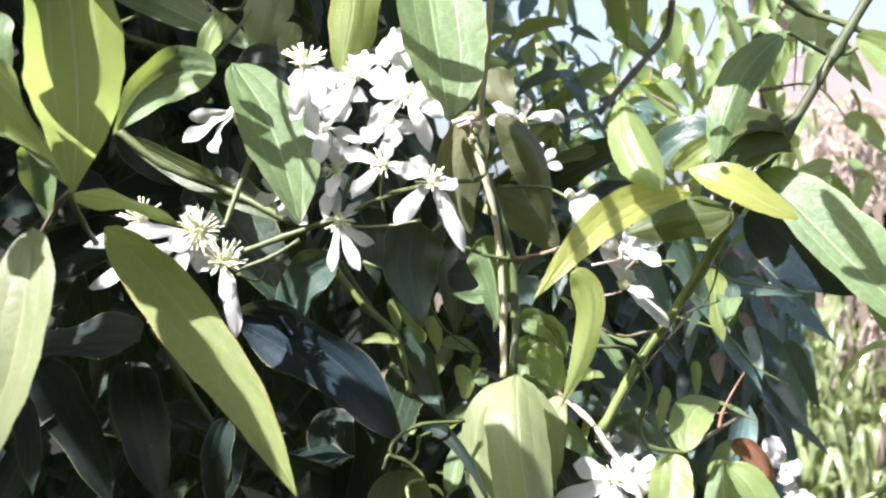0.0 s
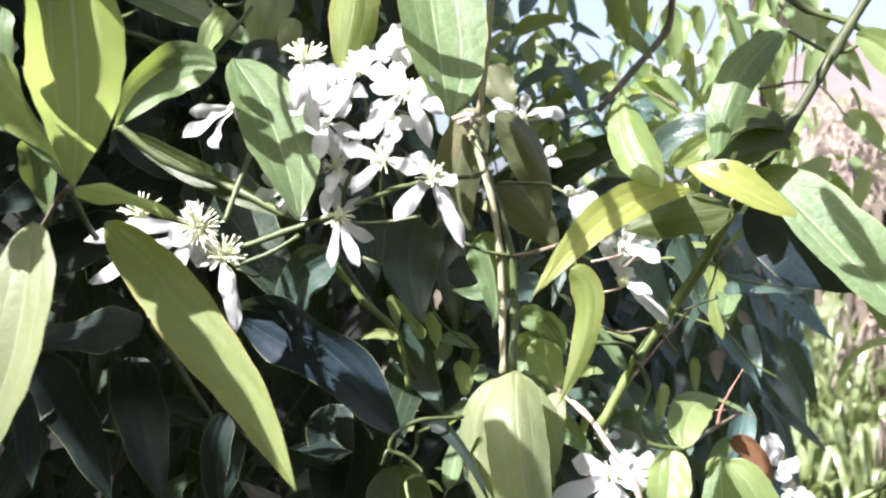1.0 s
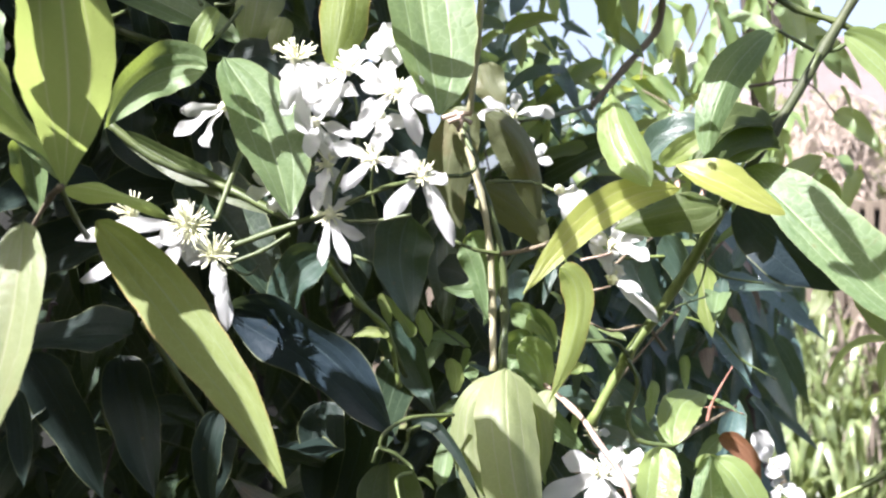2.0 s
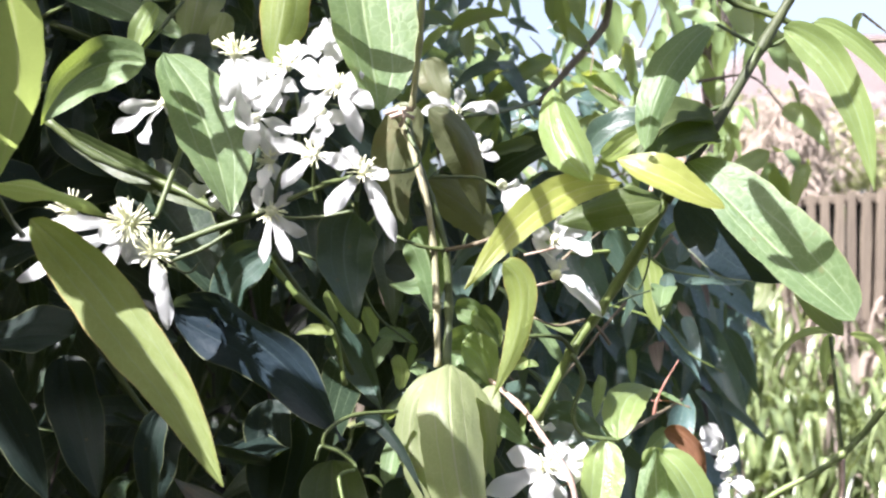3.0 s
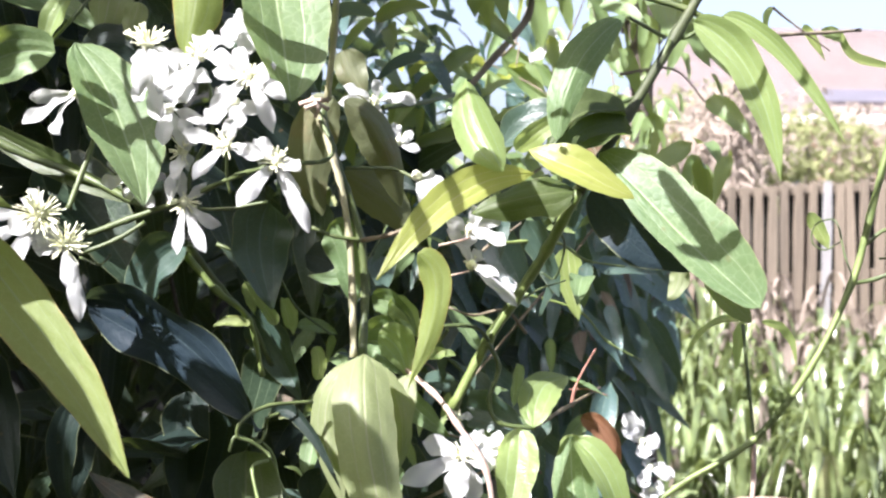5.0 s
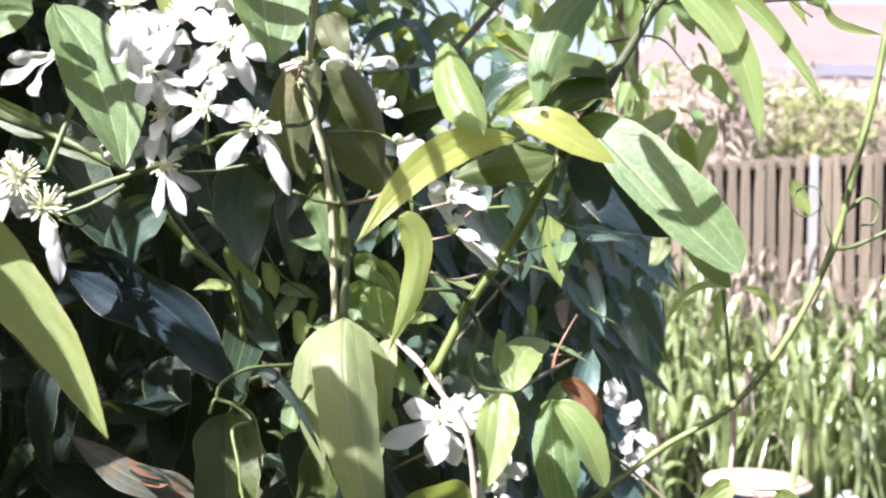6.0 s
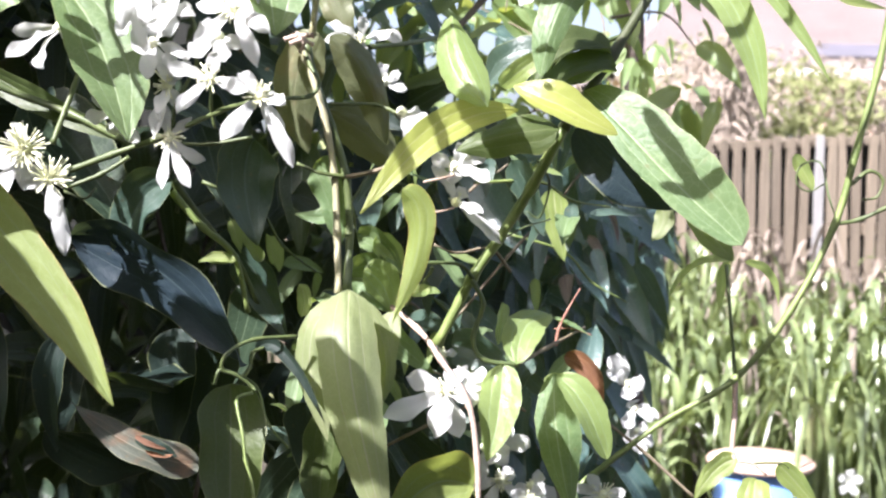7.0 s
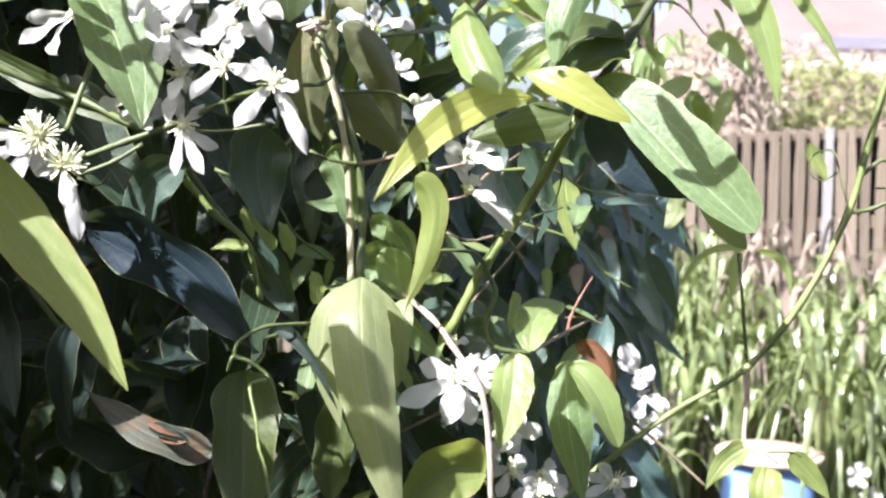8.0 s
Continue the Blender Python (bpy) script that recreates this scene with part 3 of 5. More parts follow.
        blades.append(blade(b, mid, tip, rnd.uniform(0.024, 0.046), -out + Vector((0, 0, 0.8)), 0.4, 10, 2, 0.4, 0.02, rnd.random(), "strap"))
    if single:
        for v, f, uv in blades:
            part("leaf", mesh_of("leaf", v, f, DRY if rnd.random() < 0.04 else STRAP_ONE, uv), plant)
    else:
        v, f, uv = merge(blades)
        tagged(part("leaves", mesh_of("leaves", v, f, DRY if rnd.random() < dry else STRAP, uv), plant), kind="stuff")


rnd_bed = random.Random(12)
for row in range(7):
    y_row = 4.15 + 0.28 * row
    for col in range(13):
        x_col = 0.98 + 0.03 * row + 0.25 * col + rnd_bed.uniform(-0.09, 0.09)
        if abs(x_col - 1.42) < 0.26 and y_row < 4.25:
            continue
        clump(x_col, y_row + rnd_bed.uniform(-0.1, 0.1), 100 + row * 20 + col, rnd_bed.uniform(0.85, 1.2), row < 3, 0.12 * (row - 2))


# ---- blue pot ----
def pot():
    p = thing("glazed_pot", "blue glazed garden pot with a pale terracotta saucer on top", "pot")
    p.location = (1.42, 3.98, ground_height(1.42, 3.98))
    part("pot_body", lathe("pot_body", [(0.0, 0), (0.11, 0), (0.12, 0.02), (0.155, 0.16), (0.162, 0.27), (0.158, 0.34), (0.146, 0.40), (0.142, 0.42), (0.148, 0.43), (0.146, 0.437), (0.135, 0.43), (0.13, 0.3), (0.0, 0.28)], GLAZE), p)
    part("saucer", lathe("saucer", [(0.0, 0.437), (0.150, 0.437), (0.176, 0.444), (0.184, 0.453), (0.184, 0.462), (0.176, 0.468), (0.10, 0.472), (0.0, 0.473)], TERRACOTTA), p, "pale terracotta saucer")


pot()


# ---- tree trunk among the hanging shoots ----
def trunk():
    t = thing("tree", "slim dark tree behind the hanging vine, with unseen leaves added for shade", "tree")
    v, f = tube(((0.50, 1.95, -0.05), (0.495, 1.94, 0.6), (0.48, 1.92, 1.15), (0.485, 1.86, 1.36)), 0.050, 0.030, 14, 8, False, 9)
    part("trunk", mesh_of("trunk", v, f, TRUNK), t)
    v, f = tube(((0.487, 1.865, 1.33), (0.46, 1.75, 1.5), (0.43, 1.68, 1.70), (0.41, 1.66, 2.1), (0.42, 1.7, 2.7)), 0.014, 0.018, 12, 8, False, 10)
    part("stem", mesh_of("stem", v, f, TRUNK), t)
    v, f = tube(((0.437, 1.70, 1.705), (0.440, 1.69, 1.76), (0.42, 1.67, 2.1), (0.42, 1.7, 2.7)), 0.030, 0.046, 14, 8, False, 11)
    part("limb", mesh_of("limb", v, f, TRUNK), t)
    for i, pts in enumerate((((0.43, 1.69, 1.72), (0.50, 1.66, 1.80), (0.62, 1.6, 1.95)), ((0.41, 1.67, 1.95), (0.30, 1.6, 2.1), (0.15, 1.5, 2.3)))):
        v, f = tube(pts, 0.014, 0.006, 8, 5, False, 40 + i)
        part("branch", mesh_of("branch", v, f, TRUNK), t)

    def shade_crown_at(r):
        if r.random() < 0.55:
            return (r.uniform(-0.7, 0.02), r.uniform(0.62, 1.12), r.uniform(1.85, 2.12))
        return (r.uniform(0.3, 1.2), r.uniform(1.4, 2.6), r.uniform(2.3, 2.9))
    scatter("crown", t, 1250, shade_crown_at, (0.07, 0.13), 0.4, HEDGE, 21, "unseen leaves added above to shade the hanging vine")


trunk()


# ---- unseen walls, added behind the camera to close the garden and cut sky fill ----
for wname, spot_at, dims in (("added_wall_south", (0, -2.4, 1.55), (9.0, 0.14, 3.2)), ("added_wall_west", (-2.6, 0.0, 1.55), (0.14, 4.6, 3.2))):
    tagged(new(wname, box_mesh(wname, *dims, SHADE_PANEL, 0.01)), "unseen wall added around the camera to cut sky light", "wall", kind="structure").location = spot_at

# ---- the mass of leaves behind ----
hedge = thing("climber_mass", "dense mass of overgrown evergreen climber leaves, shade put into their dark colour", "hedge")


def right_edge(y):
    return 0.07 + 0.36 * (y - 0.9)


def hedge_spot(r):
    y = r.uniform(0.90, 2.1)
    x = r.uniform(-1.3, right_edge(y))
    z = r.uniform(0.4, 2.2 if x < 0.05 else 1.62)
    if x < 0.04 and z < 1.46 and y < 1.22:
        return None
    if x > -0.02 and z > 1.50 and r.random() < 0.85:
        return None
    if y < 0.98 and r.random() < 0.3:
        return None
    if x > right_edge(y) - 0.14 and z > 1.56 and r.random() < 0.75:
        return None
    return (x, y, z)


def near_hedge_spot(r):
    y = r.uniform(0.88, 1.15)
    x = r.uniform(-0.5, right_edge(y))
    z = r.uniform(1.0, 1.8)
    if x > -0.03 and z > 1.51:
        return None
    if x < 0.03 and z < 1.44 and r.random() < 0.88:
        return None
    return (x, y, z)


tagged(new("added_wall_north", box_mesh("added_wall_north", 2.7, 0.12, 2.5, SHADE_PANEL, 0.01)), "near-black wall added behind the climber as shade", "wall", kind="structure").location = (-1.55, 2.5, 1.2)
scatter("hedge_leaves", hedge, 4200, hedge_spot, (0.08, 0.14), 0.75, HEDGE, 3, "leathery leaves darkened in colour for the inner shade")
scatter("leaf", hedge, 300, near_hedge_spot, (0.035, 0.10), 0.8, DARKENED, 4, "", 10, 6, single=True)
scatter("hedge_leaves", hedge, 160, near_hedge_spot, (0.035, 0.10), 0.8, HEDGE, 14, "leathery leaves darkened in colour for the inner shade", 8, 4)


def hanging_spot(r):
    y = r.uniform(1.1, 1.9)
    x = r.uniform(0.10, 0.30) + 0.32 * (y - 1.1)
    z = r.uniform(0.95, 1.50)
    return None if z < 1.24 and x > 0.36 else (x, y, z)


def high_spot(r):
    y = r.uniform(1.25, 1.7)
    return (r.uniform(0.20, 0.46), y, r.uniform(1.46, 1.95))


def floor_spot(r):
    return (r.uniform(-0.6, 1.0), r.uniform(1.6, 3.2), r.uniform(0.0, 0.6))


scatter("hanging_leaves", hedge, 560, hanging_spot, (0.045, 0.13), 1.15, SHADE, 5, "hanging leaves coloured blue as in open shade", 9, 4, (0.15, 0.32))
scatter("dead_leaves", hedge, 60, hanging_spot, (0.02, 0.05), 0.8, DRY, 15, "small withered leaves", 5, 2, (0.3, 0.5))
scatter("hanging_leaves", hedge, 190, high_spot, (0.035, 0.085), 1.3, HANGING, 6, "hanging leaves coloured yellow-green as if sunlit", 9, 4, (0.24, 0.4))


def crown_spot(r):
    y = r.uniform(1.05, 1.6)
    x = r.uniform(-0.05, 0.16) + 0.22 * (y - 1.05)
    z = r.uniform(1.46, 1.82)
    return None if r.random() < 4.0 * (z - 1.55) * max(0.0, x - 0.02) / 0.16 else (x, y, z)


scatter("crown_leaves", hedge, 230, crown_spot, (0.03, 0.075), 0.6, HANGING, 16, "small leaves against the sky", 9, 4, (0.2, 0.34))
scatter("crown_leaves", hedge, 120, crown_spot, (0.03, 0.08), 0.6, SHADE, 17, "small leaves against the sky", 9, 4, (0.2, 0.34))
scatter("low_leaves", hedge, 420, floor_spot, (0.08, 0.14), 0.3, HEDGE, 7, "low leaves darkened in colour where the ground lies in shade")


def between_spot(r):
    x = r.uniform(0.01, 0.25)
    y = r.uniform(0.84, 1.02)
    return (x, y, r.uniform(1.20, 1.41 + 0.15 * x))


scatter("leaf", hedge, 46, between_spot, (0.025, 0.060), 0.75, TEAL, 61, "", 10, 6, (0.22, 0.42), single=True)
scatter("leaf", hedge, 34, between_spot, (0.022, 0.050), 0.6, MATURE, 62, "", 10, 6, (0.22, 0.42), single=True)
scatter("leaf", hedge, 18, between_spot, (0.014, 0.034), 0.5, FRESH, 63, "", 8, 6, (0.25, 0.45), single=True)


def shade_overhang_spot(r):
    return (r.uniform(-1.3, -0.45), r.uniform(0.35, 0.95), r.uniform(0.4, 2.2))


def shade_top_spot(r):
    y = r.uniform(0.55, 1.10)
    x = r.uniform(-0.7, 0.25)
    if y < 0.75 and r.random() < 0.85:
        return None
    if x > -0.1 and r.random() < 0.6:
        return None
    return (x, y, r.uniform(1.74 + 0.3 * (y - 0.55), 2.2))


def shade_shoot_spot(r):
    if r.random() < 0.4:
        return (r.uniform(-0.03, 0.19), r.uniform(0.30, 0.46), r.uniform(1.80, 2.0))
    return (r.uniform(-0.42, 0.0), r.uniform(0.50, 0.70), r.uniform(1.85, 2.05))


scatter("shoot_leaves", hedge, 240, shade_shoot_spot, (0.05, 0.10), 0.3, HEDGE, 23, "unseen leaves added above to shade the vine")
scatter("top_leaves", hedge, 420, shade_top_spot, (0.07, 0.13), 0.4, HEDGE, 9, "unseen leaves added higher up to shade the climber")
scatter("overhang_leaves", hedge, 800, shade_overhang_spot, (0.08, 0.14), 0.75, HEDGE, 8, "unseen leaves added at the left to block sun and sky")
rnd_twig = random.Random(77)
for i in range(26):
    a = Vector((rnd_twig.uniform(-0.25, 0.42), rnd_twig.uniform(0.45, 0.82), 0))
    a.z = 1.66 + 0.25 * (a.y - 0.5) + rnd_twig.uniform(0, 0.2)
    d = Vector((rnd_twig.gauss(0, 0.14), rnd_twig.gauss(0, 0.10), rnd_twig.uniform(0, 0.05)))
    if in_gap(a + d * 0.5, 0.12):
        continue
    v, f = tube((a, a + d * 0.5 + Vector((0, 0, 0.02)), a + d), 0.005, 0.003, 6, 5, False, 200 + i)
    part("twig", mesh_of("twig", v, f, BARK_STEM), hedge)
for i in range(24):
    a = Vector((rnd_twig.uniform(0.14, 0.36), rnd_twig.uniform(1.15, 1.65), rnd_twig.uniform(1.42, 1.8)))
    d = Vector((rnd_twig.gauss(0.0, 0.07), rnd_twig.gauss(0, 0.06), rnd_twig.gauss(0.08, 0.10)))
    v, f = tube((a, a + d * 0.5 + Vector((0.01, 0, 0.02)), a + d), 0.0018, 0.0007, 6, 5, False, 300 + i)
    part("twig", mesh_of("twig", v, f, BARK_STEM), hedge)
for i in range(22):
    a = Vector((rnd_twig.uniform(-0.06, 0.20), rnd_twig.uniform(0.80, 0.98), rnd_twig.uniform(1.22, 1.42)))
    d = Vector((rnd_twig.gauss(0.02, 0.05), rnd_twig.gauss(0, 0.03), rnd_twig.gauss(-0.04, 0.06)))
    v, f = tube((a, a + d * 0.4 + Vector((0.006, 0, 0.008)), a + d * 0.7, a + d), 0.0013, 0.0007, 6, 5, True, 400 + i)
    part("twig", mesh_of("twig", v, f, (LIT_STEM, GREEN_STEM, BARK_STEM)[i % 3]), hedge)
for i in range(46):
    y = rnd_twig.uniform(0.9, 1.6)
    a = Vector((rnd_twig.uniform(-0.55, right_edge(y)), y, rnd_twig.uniform(1.0, 1.75)))
    d = Vector((rnd_twig.gauss(0, 0.12), rnd_twig.gauss(0, 0.08), rnd_twig.gauss(0, 0.16)))
    v, f = tube((a, a + d * 0.5 + Vector((0, 0, 0.02)), a + d), 0.0022, 0.001, 6, 5, False, i)
    part("twig", mesh_of("twig", v, f, GREEN_STEM if i % 2 else TRUNK), hedge)

# ---- the clematis in front ----
vine = thing("clematis_vine", "evergreen clematis with leathery leaves and white starry flowers", "vine")

# the broad leaves nearest to the eye
broad_leaf(vine, ((-0.1234, 0.5200, 1.5436), (-0.1242, 0.5380, 1.5190), (-0.1274, 0.5560, 1.4921), (-0.1327, 0.5740, 1.4679), (-0.1413, 0.5930, 1.4380)), 0.0213, 0.0203, (0.48, -0.70, -0.52), 0.06, YOUNG, 0.50, 0.60, 0.92)
broad_leaf(vine, ((-0.1280, 0.5150, 1.4211), (-0.1266, 0.5050, 1.4004), (-0.1288, 0.5000, 1.3752), (-0.1356, 0.5000, 1.3498), (-0.1433, 0.5000, 1.3243)), 0.0154, 0.0144, (-0.20, -0.95, 0.20), 0.20, UNDER, 0.40, 0.50, 0.80)
broad_leaf(vine, ((-0.1485, 0.6600, 1.4246), (-0.1185, 0.6450, 1.4006), (-0.0874, 0.6250, 1.3700), (-0.0593, 0.6050, 1.3398), (-0.0357, 0.5870, 1.3053)), 0.0163, 0.0136, (0.50, -0.76, -0.40), 0.16, EDGED, 0.36, 0.50, 0.80)
broad_leaf(vine, ((-0.1095, 0.7720, 1.5277), (-0.0897, 0.7620, 1.5025), (-0.0758, 0.7520, 1.4747), (-0.0673, 0.7440, 1.4517), (-0.0616, 0.7380, 1.4292)), 0.0213, 0.0234, (0.42, -0.86, 0.30), 0.22, MATURE, 0.40, 0.50, 0.88)
broad_leaf(vine, ((0.0041, 0.7450, 1.6237), (0.0086, 0.7350, 1.5850), (0.0151, 0.7220, 1.5467), (0.0212, 0.7120, 1.5135), (0.0247, 0.7050, 1.4865)), 0.0219, 0.0278, (0.30, -0.90, 0.30), 0.28, MATURE, 0.55, 0.60, 0.72)
broad_leaf(vine, ((0.1607, 0.7250, 1.4502), (0.1355, 0.7100, 1.4459), (0.1131, 0.7000, 1.4342), (0.0915, 0.6900, 1.4143), (0.0722, 0.6820, 1.3906)), 0.0117, 0.0093, (-0.10, -0.95, 0.20), 0.15, GOLD, 0.42, 0.70, 0.95)
broad_leaf(vine, ((0.1563, 0.7120, 1.4625), (0.1700, 0.7030, 1.4565), (0.1836, 0.7000, 1.4505), (0.1978, 0.7000, 1.4428), (0.2134, 0.7020, 1.4359)), 0.0094, 0.0130, (0.10, -0.88, 0.40), 0.15, GOLD, 0.36, 0.80, 0.62)
broad_leaf(vine, ((0.2029, 0.7500, 1.4644), (0.2207, 0.7360, 1.4445), (0.2418, 0.7220, 1.4196), (0.2641, 0.7120, 1.3965), (0.2864, 0.7060, 1.3756)), 0.0126, 0.0253, (-0.34, -0.83, 0.44), 0.14, MATURE, 0.55, 0.45, 0.42)
broad_leaf(vine, ((0.1406, 0.7000, 1.4498), (0.1346, 0.7060, 1.4617), (0.1287, 0.7140, 1.4746), (0.1241, 0.7240, 1.4897), (0.1223, 0.7350, 1.5041)), 0.0108, 0.0139, (-0.05, -0.95, 0.28), -0.55, FRESH, 0.45, 0.80, 0.55)
broad_leaf(vine, ((0.2154, 0.7400, 1.5446), (0.1994, 0.7280, 1.5301), (0.1860, 0.7200, 1.5135), (0.1765, 0.7140, 1.4923), (0.1718, 0.7130, 1.4683)), 0.0126, 0.0100, (-0.10, -0.95, 0.25), -0.42, MATURE, 0.42, 0.70, 0.50)
broad_leaf(vine, ((0.0434, 0.8000, 1.5013), (0.0344, 0.8050, 1.4890), (0.0281, 0.8100, 1.4696), (0.0283, 0.8150, 1.4501), (0.0359, 0.8200, 1.4268)), 0.0166, 0.0159, (-0.30, -0.90, -0.20), -0.30, OLIVE, 0.42, 0.50, 0.70)
broad_leaf(vine, ((0.0505, 0.7900, 1.4981), (0.0634, 0.7950, 1.4883), (0.0744, 0.8000, 1.4713), (0.0808, 0.8100, 1.4542), (0.0867, 0.8200, 1.4331)), 0.0130, 0.0130, (0.30, -0.93, 0.10), -0.50, OLIVE, 0.42, 0.60, 0.70)
broad_leaf(vine, ((0.0485, 0.8300, 1.4556), (0.0624, 0.8350, 1.4479), (0.0757, 0.8400, 1.4390), (0.0854, 0.8450, 1.4280), (0.0961, 0.8500, 1.4132)), 0.0150, 0.0150, (0.20, -0.95, -0.10), -0.30, OLIVE, 0.42, 0.60, 0.80)
broad_leaf(vine, ((0.1697, 0.7850, 1.2956), (0.1712, 0.7920, 1.3058), (0.1747, 0.8000, 1.3143), (0.1818, 0.8120, 1.3201), (0.1978, 0.8300, 1.3224)), 0.0147, 0.0118, (-0.25, -0.85, 0.45), 0.30, FRESH, 0.50, 0.55, 0.60)
broad_leaf(vine, ((0.1578, 0.7620, 1.2990), (0.1571, 0.7550, 1.2876), (0.1553, 0.7500, 1.2741), (0.1525, 0.7470, 1.2591), (0.1477, 0.7450, 1.2432)), 0.0127, 0.0127, (-0.15, -0.93, 0.30), 0.30, FRESH, 0.38, 0.50, 0.80)
broad_leaf(vine, ((0.2638, 0.7450, 1.3945), (0.2720, 0.7420, 1.3863), (0.2794, 0.7400, 1.3788), (0.2854, 0.7400, 1.3722), (0.2920, 0.7400, 1.3646)), 0.0080, 0.0080, (-0.30, -0.90, 0.20), 0.10, UNDER, 0.50, 0.60, 0.70)
broad_leaf(vine, ((0.3869, 0.8500, 1.5581), (0.3910, 0.8500, 1.5458), (0.3990, 0.8520, 1.5393), (0.4127, 0.8550, 1.5365), (0.4329, 0.8600, 1.5348)), 0.0039, 0.0044, (0.00, -0.90, 0.40), 0.50, YOUNG, 0.50, 0.60, 0.70)
broad_leaf(vine, ((0.1957, 0.8000, 1.2877), (0.1954, 0.7950, 1.2666), (0.1972, 0.7900, 1.2458), (0.2014, 0.7900, 1.2239), (0.2070, 0.7900, 1.1984)), 0.0129, 0.0158, (-0.15, -0.95, 0.15), -0.35, MATURE, 0.40, 0.50, 0.85)
broad_leaf(vine, ((0.1955, 0.7850, 1.2892), (0.2060, 0.7780, 1.2797), (0.2143, 0.7750, 1.2668), (0.2203, 0.7750, 1.2526), (0.2269, 0.7780, 1.2370)), 0.0099, 0.0114, (0.15, -0.90, 0.35), 0.35, FRESH, 0.42, 0.50, 0.55)
broad_leaf(vine, ((0.0652, 0.7350, 1.3459), (0.0654, 0.7120, 1.3224), (0.0691, 0.7000, 1.2926), (0.0771, 0.6920, 1.2567), (0.0881, 0.6900, 1.2134)), 0.0175, 0.0171, (0.05, -0.93, 0.32), -0.42, UNDER, 0.30, 0.30, 0.60)
broad_leaf(vine, ((0.0557, 0.7500, 1.3372), (0.0446, 0.7480, 1.3212), (0.0430, 0.7450, 1.2999), (0.0478, 0.7400, 1.2790), (0.0537, 0.7380, 1.2561)), 0.0108, 0.0108, (-0.35, -0.92, 0.20), -0.40, UNDER, 0.40, 0.50, 0.80)

# leaves high on the shadowed side
leaf(vine, (-0.1093, 0.7300, 1.5152), (-0.1384, 0.7200, 1.5098), (-0.1586, 0.7000, 1.4756), 0.0292, (0.55, -0.80, 0.05), 0.4, MATURE, 0.5)
leaf(vine, (-0.2163, 0.6400, 1.5094), (-0.1860, 0.6300, 1.4859), (-0.1558, 0.6200, 1.4484), 0.0403, (-0.60, -0.71, -0.36), 0.3, YOUNG, 0.5)
leaf(vine, (-0.2252, 0.6600, 1.4851), (-0.1912, 0.6500, 1.4714), (-0.1578, 0.6300, 1.4450), 0.0217, (0.17, -0.63, 0.76), 0.48, MATURE, 0.5)
leaf(vine, (-0.1470, 0.6100, 1.4386), (-0.1278, 0.6300, 1.4363), (-0.1100, 0.6600, 1.4264), 0.0174, (0.19, -0.36, -0.91), 0.3, YOUNG, 0.4)
leaf(vine, (-0.0732, 0.8000, 1.5227), (-0.0969, 0.8100, 1.5366), (-0.1246, 0.8200, 1.5270), 0.0274, (-0.25, -0.78, 0.58), 0.3, DARKENED, 0.5)
leaf(vine, (-0.0352, 0.7700, 1.5972), (-0.0350, 0.7600, 1.5541), (-0.0428, 0.7550, 1.5162), 0.0314, (-0.01, -0.98, 0.18), -0.45, EDGED, 0.6)
leaf(vine, (-0.0946, 0.8300, 1.6052), (-0.0995, 0.8200, 1.5695), (-0.1056, 0.8200, 1.5408), 0.0332, (0.02, -0.99, 0.15), -0.3, UNDER, 0.6)
leaf(vine, (-0.0774, 0.8000, 1.5584), (-0.0808, 0.8000, 1.5476), (-0.0852, 0.8000, 1.5340), 0.0150, (0.11, -0.99, -0.04), -0.3, UNDER, 0.5)
leaf(vine, (-0.2234, 0.8600, 1.6002), (-0.1644, 0.8400, 1.5750), (-0.1019, 0.8200, 1.5401), 0.0357, (-0.01, -0.84, 0.54), 0.4, MATURE, 0.5)
leaf(vine, (-0.1160, 0.7800, 1.5592), (-0.1255, 0.7800, 1.5417), (-0.1301, 0.7800, 1.5208), 0.0171, (-0.32, -0.94, 0.12), 0.44, FRESH, 0.4)
leaf(vine, (-0.2017, 0.8600, 1.4895), (-0.1355, 0.8400, 1.4563), (-0.0715, 0.8000, 1.4307), 0.0179, (-0.43, -0.90, -0.03), 0.45, SHADED, 0.4)
leaf(vine, (-0.0434, 0.7800, 1.4074), (-0.0698, 0.7900, 1.3875), (-0.0728, 0.8000, 1.3426), 0.0284, (-0.40, -0.91, -0.10), 0.42, TEAL, 0.5)
leaf(vine, (0.0067, 0.7750, 1.4334), (0.0010, 0.7800, 1.4065), (0.0089, 0.7750, 1.3690), 0.0373, (0.25, -0.97, 0.01), 0.35, TEAL, 0.55)
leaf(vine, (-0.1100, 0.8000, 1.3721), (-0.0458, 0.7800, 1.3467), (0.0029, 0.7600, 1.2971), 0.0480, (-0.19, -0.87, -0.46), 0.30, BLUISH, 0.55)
leaf(vine, (-0.1832, 0.8400, 1.3535), (-0.2325, 0.8600, 1.3490), (-0.2962, 0.8800, 1.3382), 0.0413, (-0.31, -0.59, 0.75), 0.3, DARKENED, 0.5)
leaf(vine, (-0.2093, 0.9000, 1.3322), (-0.1921, 0.8800, 1.2867), (-0.1714, 0.8600, 1.2360), 0.0379, (0.06, -0.91, 0.40), 0.3, DARKENED, 0.5)
leaf(vine, (-0.2468, 0.8000, 1.3191), (-0.2419, 0.8000, 1.2905), (-0.2390, 0.8000, 1.2553), 0.0179, (0.08, -1.00, 0.01), 0.38, DARKENED, 0.5)
leaf(vine, (-0.1251, 0.8400, 1.3038), (-0.1265, 0.8400, 1.2755), (-0.1294, 0.8400, 1.2302), 0.0290, (0.44, -0.90, -0.03), 0.45, DARKENED, 0.5)
